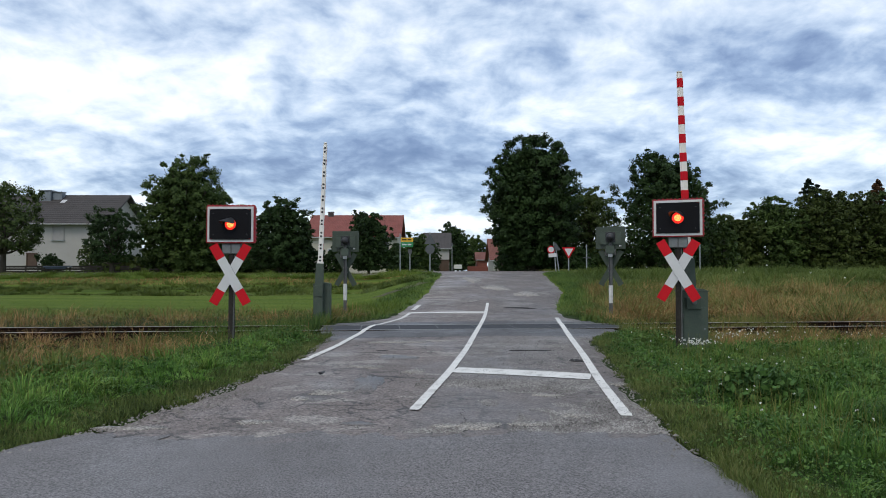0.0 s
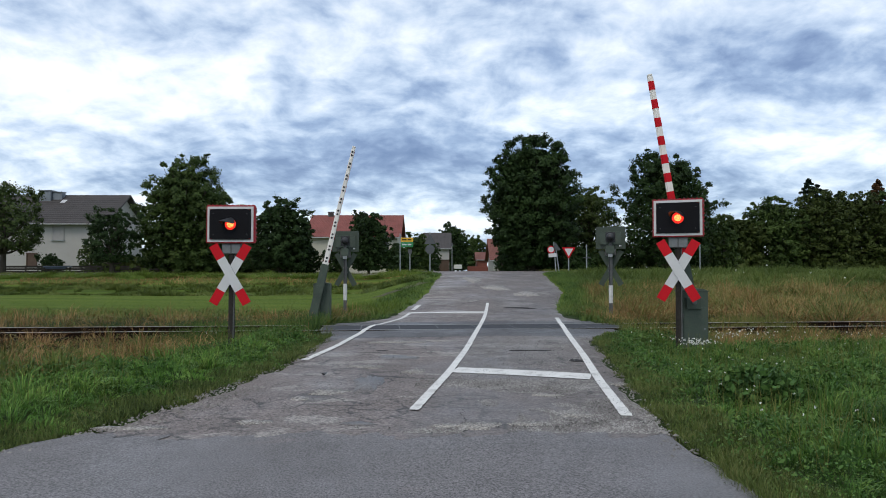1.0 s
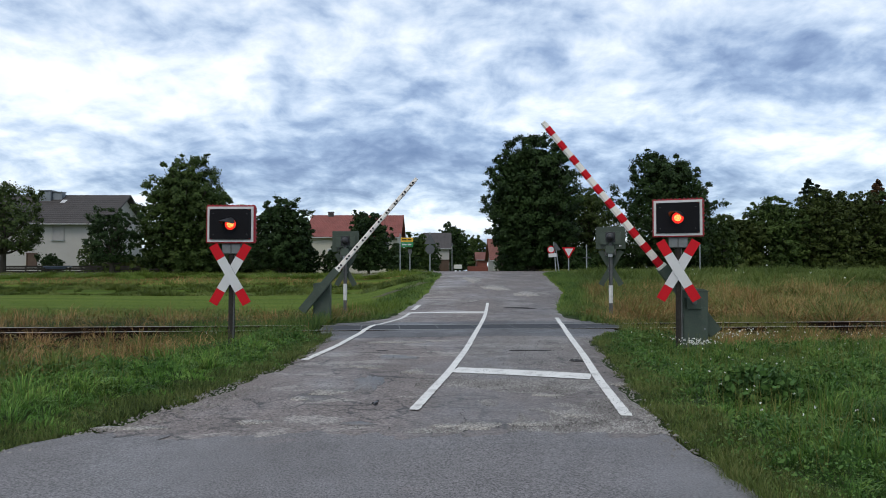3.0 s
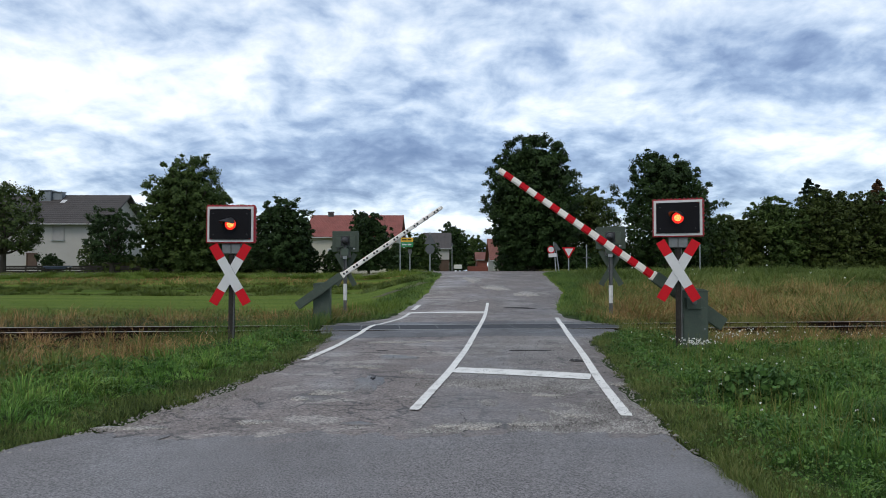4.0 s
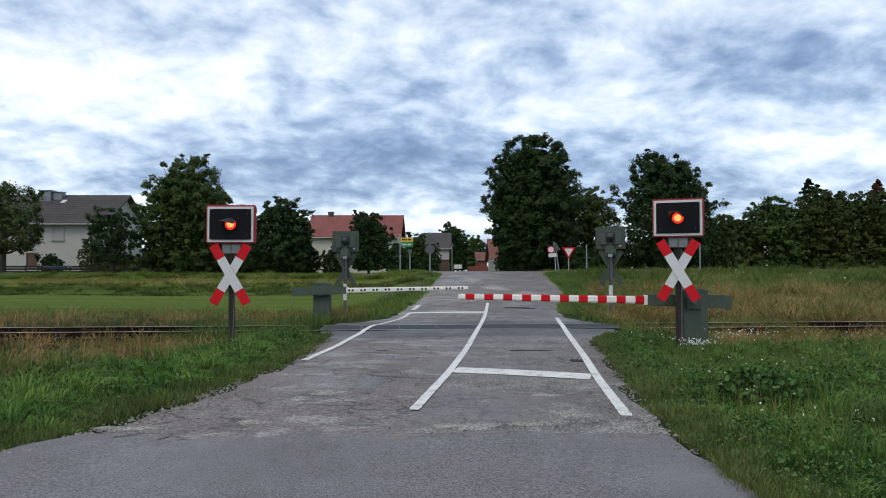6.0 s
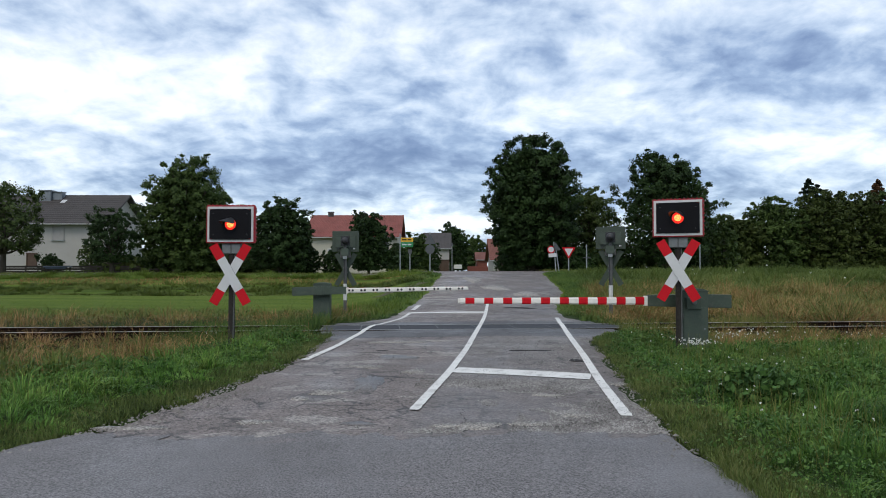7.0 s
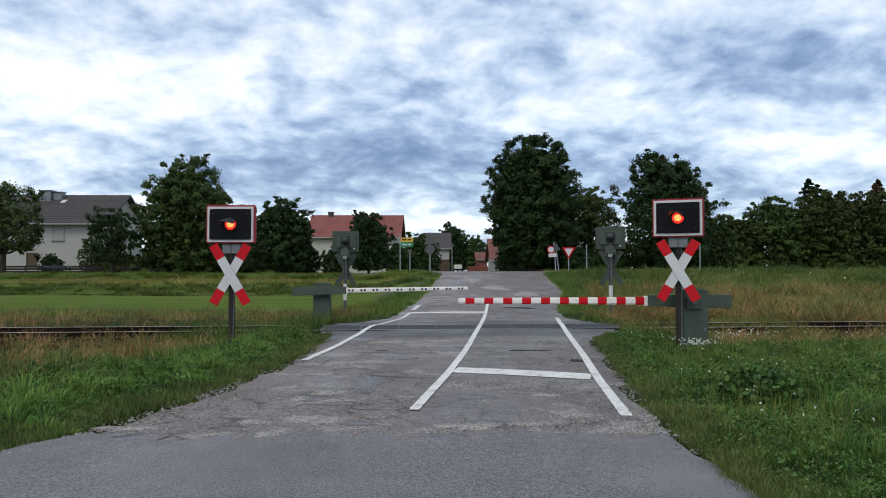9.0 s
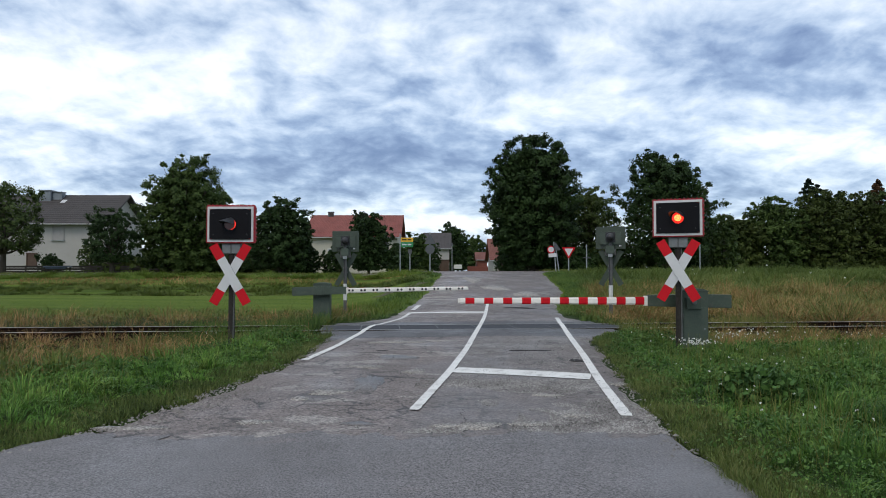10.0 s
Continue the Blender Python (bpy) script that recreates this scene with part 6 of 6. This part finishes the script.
# stone chips standing proud where the binder of the old asphalt has gone
rng = np.random.default_rng(403)
x, y = rng.uniform(-0.35, 2.1, 15000), 6.2 + 3.0 * rng.random(15000) ** 1.25
k = (patchy(x * 1.6, y * 1.6, 11) * 0.6 + patchy(x * 4, y * 4, 12) * 0.4 > 0.54 - 0.12 * ss((x - 0.9) / 0.6)) & (x < right_edge(y) - 0.05)
gravel("stone_chips", x[k], y[k], 0.006 + 0.009 * rng.random(k.sum()), "pale stone chips in the worn asphalt", 7, "chip")
x, y = rng.uniform(-0.2, 2.6, 9000), 8.5 + 7.0 * rng.random(9000)
k = (x > 0.107 * y - 0.95) & (x < right_edge(y) - 0.3) & (patchy(x * 0.9, y * 0.6, 13) > 0.3)
gravel("stone_chips", x[k], y[k], 0.005 + 0.008 * rng.random(k.sum()), "pale stone chips in the worn asphalt lane", 8, "chip")

# cracks that wander through the old asphalt, with side branches
def road_cracks():
    rng = np.random.default_rng(611)
    M["crack"] = surface("open_crack", (0.028, 0.026, 0.024), 0.95, 0.2, 9, 60, bump=0.0)
    M["crack"].node_tree.nodes["Principled BSDF"].inputs["Specular IOR Level"].default_value = 0.0
    v, f = [], []

    def run(x, y, heading, steps, width, depth=0):
        for k in range(steps):
            heading += rng.normal() * 0.42
            step = rng.uniform(0.03, 0.07)
            nx, ny = x + math.cos(heading) * step, y + 1.5 * math.sin(heading) * step
            if not (6.25 < ny < 16.0 and left_edge(ny) + 0.2 < nx < right_edge(ny) - 0.2):
                return
            w = width * rng.uniform(0.4, 1.2)
            ox, oy = -math.sin(heading) * w, math.cos(heading) * w
            b = len(v)
            for px, py in ((x - ox, y - oy), (x + ox, y + oy), (nx + ox, ny + oy), (nx - ox, ny - oy)):
                v.append((px, py, float(road_top(px, py)) + 0.0075))
            f.append((b, b + 1, b + 2, b + 3))
            x, y = nx, ny
            if depth < 2 and rng.random() < 0.05:
                run(x, y, heading + rng.choice((-1, 1)) * rng.uniform(0.6, 1.3), int(steps * 0.5), width * 0.75, depth + 1)

    for x, y, heading, steps in ((-2.3, 7.1, 0.3, 40), (-1.9, 7.6, 0.6, 45), (-1.5, 8.0, 0.5, 36), (-2.2, 8.8, 0.2, 36), (-1.3, 6.5, 0.1, 26), (-0.5, 6.45, 0.0, 40), (0.2, 6.6, 1.2, 14),
                                 (0.5, 6.4, 0.4, 24), (0.9, 8.7, 0.9, 22), (1.4, 7.6, 2.0, 22), (1.5, 9.0, 1.2, 20), (-1.2, 10.3, 0.4, 30), (-0.6, 9.6, 1.2, 20), (-1.7, 11.8, 0.1, 40), (0.4, 12.0, 0.0, 30), (1.9, 8.2, 2.4, 16)):
        run(x, y, heading, int(steps * 0.8), 0.0024)
    tagged(new("road_cracks", big_mesh("road_cracks", np.array(v), np.array(f), M["crack"])), "dark branching cracks in the old asphalt", "road cracks", kind="stuff")


road_cracks()

# worn earth path beside the road beyond the track
py = np.linspace(30.0, 36.0, 40)
pxc = -2.9 + 2.0 * ss((py - 29.0) / 8)
pw = 0.25 + 0.06 * np.sin(py * 3)
v = np.concatenate([np.stack([pxc + e * pw, py, ground_z(pxc + e * pw, py) + 0.02], -1) for e in (-1, 0, 1)])
i = np.arange(39)
f = np.concatenate([np.stack([i + 40 * c, i + 40 * c + 40, i + 40 * c + 41, i + 40 * c + 1], -1) for c in (0, 1)])
tagged(new("earth_path", big_mesh("earth_path", v, f, earth("worn_earth", ((0.07, 0.07, 0.045), (0.10, 0.095, 0.06), (0.14, 0.125, 0.085)), 1.5))), "worn earth path in the grass beside the road", "path", kind="structure")


# ---------------------------------------------------------------- a wagtail on the road
def wagtail():
    b = empty("wagtail", -1.65, 9.55, 0)
    b.scale = (0.8, 0.8, 0.8)
    tagged(b, "small black, grey and white wagtail on the asphalt road", "bird")
    grey = surface("grey_feathers", (0.09, 0.095, 0.105), 0.8, 0.25, 30, 200)
    white = surface("white_feathers", (0.62, 0.62, 0.60), 0.8, 0.1, 30, 200)

    def ball(c, s, turn=0.0):
        bm = B()
        bmesh.ops.create_uvsphere(bm, u_segments=14, v_segments=9, radius=1.0, matrix=Matrix.Translation(c) @ Matrix.Rotation(turn, 4, "Y") @ Matrix.Diagonal((*s, 1)))
        return bm

    part("body", ball((0, 0, 0.052), (0.048, 0.024, 0.026), -0.25), grey, b)
    part("belly", ball((0.008, 0, 0.046), (0.038, 0.021, 0.022), -0.2), white, b, "white belly")
    head = part("head", ball((0.048, 0, 0.076), (0.017, 0.0145, 0.0155)), M["rubber"], b, "black and white head")
    part("face", ball((0.056, 0, 0.074), (0.0115, 0.0150, 0.009)), white, head, "white face")
    part("beak", rod(B(), (0.062, 0, 0.075), (0.080, 0, 0.073), 0.003, 0.0006, 8), M["rubber"], head)
    for s in (-1, 1):
        part("wing", ball((-0.012, s * 0.021, 0.056), (0.045, 0.006, 0.017), 0.1), M["rubber"], b, "dark wing")
        part("leg", rod(B(), (0.004, s * 0.009, 0.036), (0.008, s * 0.011, 0.0), 0.0017, seg=6), M["rubber"], b)
    bm = B()
    box(bm, (-0.088, 0, 0.054), (0.095, 0.014, 0.004), Matrix.Rotation(0.12, 4, "Y"), 0.0015)
    part("tail", bm, M["rubber"], b, "long black tail")
    return b


bird = wagtail()


# ---------------------------------------------------------------- what moves
def motions():
    # degrees from upright
    down_a = [(0.0, 1.9), (0.5, 4.4), (1.0, 9.4), (1.5, 17.0), (2.0, 24.6), (2.5, 31.8), (3.8, 51.8), (4.0, 55.3), (4.5, 63.4), (5.0, 72.6), (5.5, 81.6), (5.8, 86.4), (6.1, 89.6), (6.4, 90.0), (10.0, 90.0)]
    down_b = [(0.0, 2.2), (0.5, 6.7), (1.0, 13.4), (1.5, 20.8), (2.0, 27.6), (2.5, 34.0), (3.8, 52.6), (4.0, 55.7), (4.5, 64.3), (5.0, 73.6), (5.5, 83.0), (5.8, 87.3), (6.1, 89.0), (6.4, 89.0), (10.0, 89.0)]
    for arm, rows in ((arm_a, down_a), (arm_b, down_b)):
        walk(arm, [(t, pose(0, 0, arm["hinge"], 0, 90 - a, 0)) for t, a in rows])
    for off_disc, states in ((off_disc_a, FLASH_A), (off_disc_b, FLASH_B)):
        walk(off_disc, flash_rows(*off_disc["hub"], states))
    # the bird: seconds, x, y, height over the road, heading
    steps = [(0.0, -1.66, 9.55, 0, 10), (0.9, -1.63, 9.55, 0, 15), (1.0, -1.60, 9.45, 0, -40), (1.05, -1.28, 8.0, 0.12, -65), (1.1, -0.95, 6.47, 0, -40), (1.3, -0.88, 6.47, 0, 5),
             (2.4, -0.67, 6.56, 0, 8), (2.6, -0.66, 6.70, 0, 60), (4.0, -0.90, 9.04, 0, 60), (4.15, -0.87, 9.06, 0, 5), (4.55, -0.72, 9.06, 0, 5), (4.7, -0.80, 9.2, 0.05, 80), (5.1, -3.3, 11.0, 0.10, 140), (5.3, -3.6, 11.3, 0.0, 150), (10.0, -3.6, 11.3, 0.0, 150)]
    walk(bird, [(t, pose(x, y, float(road_top(x, y)) + 0.002 + h, 0, 0, a)) for t, x, y, h, a in steps])
    walk(clouds, [(0.0, pose(0, 0, 0)), (9.5, pose(-5, 0, 0)), (9.7, pose(-6, -2, 0)), (10.0, pose(-22, -18, 0))])


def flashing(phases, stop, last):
    """Flashing once a second by the added disc: phases are tenths of the second and how far it is swung clear of the
    lens.
    """
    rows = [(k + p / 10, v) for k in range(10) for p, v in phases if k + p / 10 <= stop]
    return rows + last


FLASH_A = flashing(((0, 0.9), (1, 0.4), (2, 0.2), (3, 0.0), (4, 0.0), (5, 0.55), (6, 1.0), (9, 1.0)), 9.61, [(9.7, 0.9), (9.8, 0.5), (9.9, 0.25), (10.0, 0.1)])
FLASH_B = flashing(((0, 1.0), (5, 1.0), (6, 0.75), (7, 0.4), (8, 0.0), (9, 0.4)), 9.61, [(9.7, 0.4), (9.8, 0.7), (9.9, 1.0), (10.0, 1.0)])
motions()
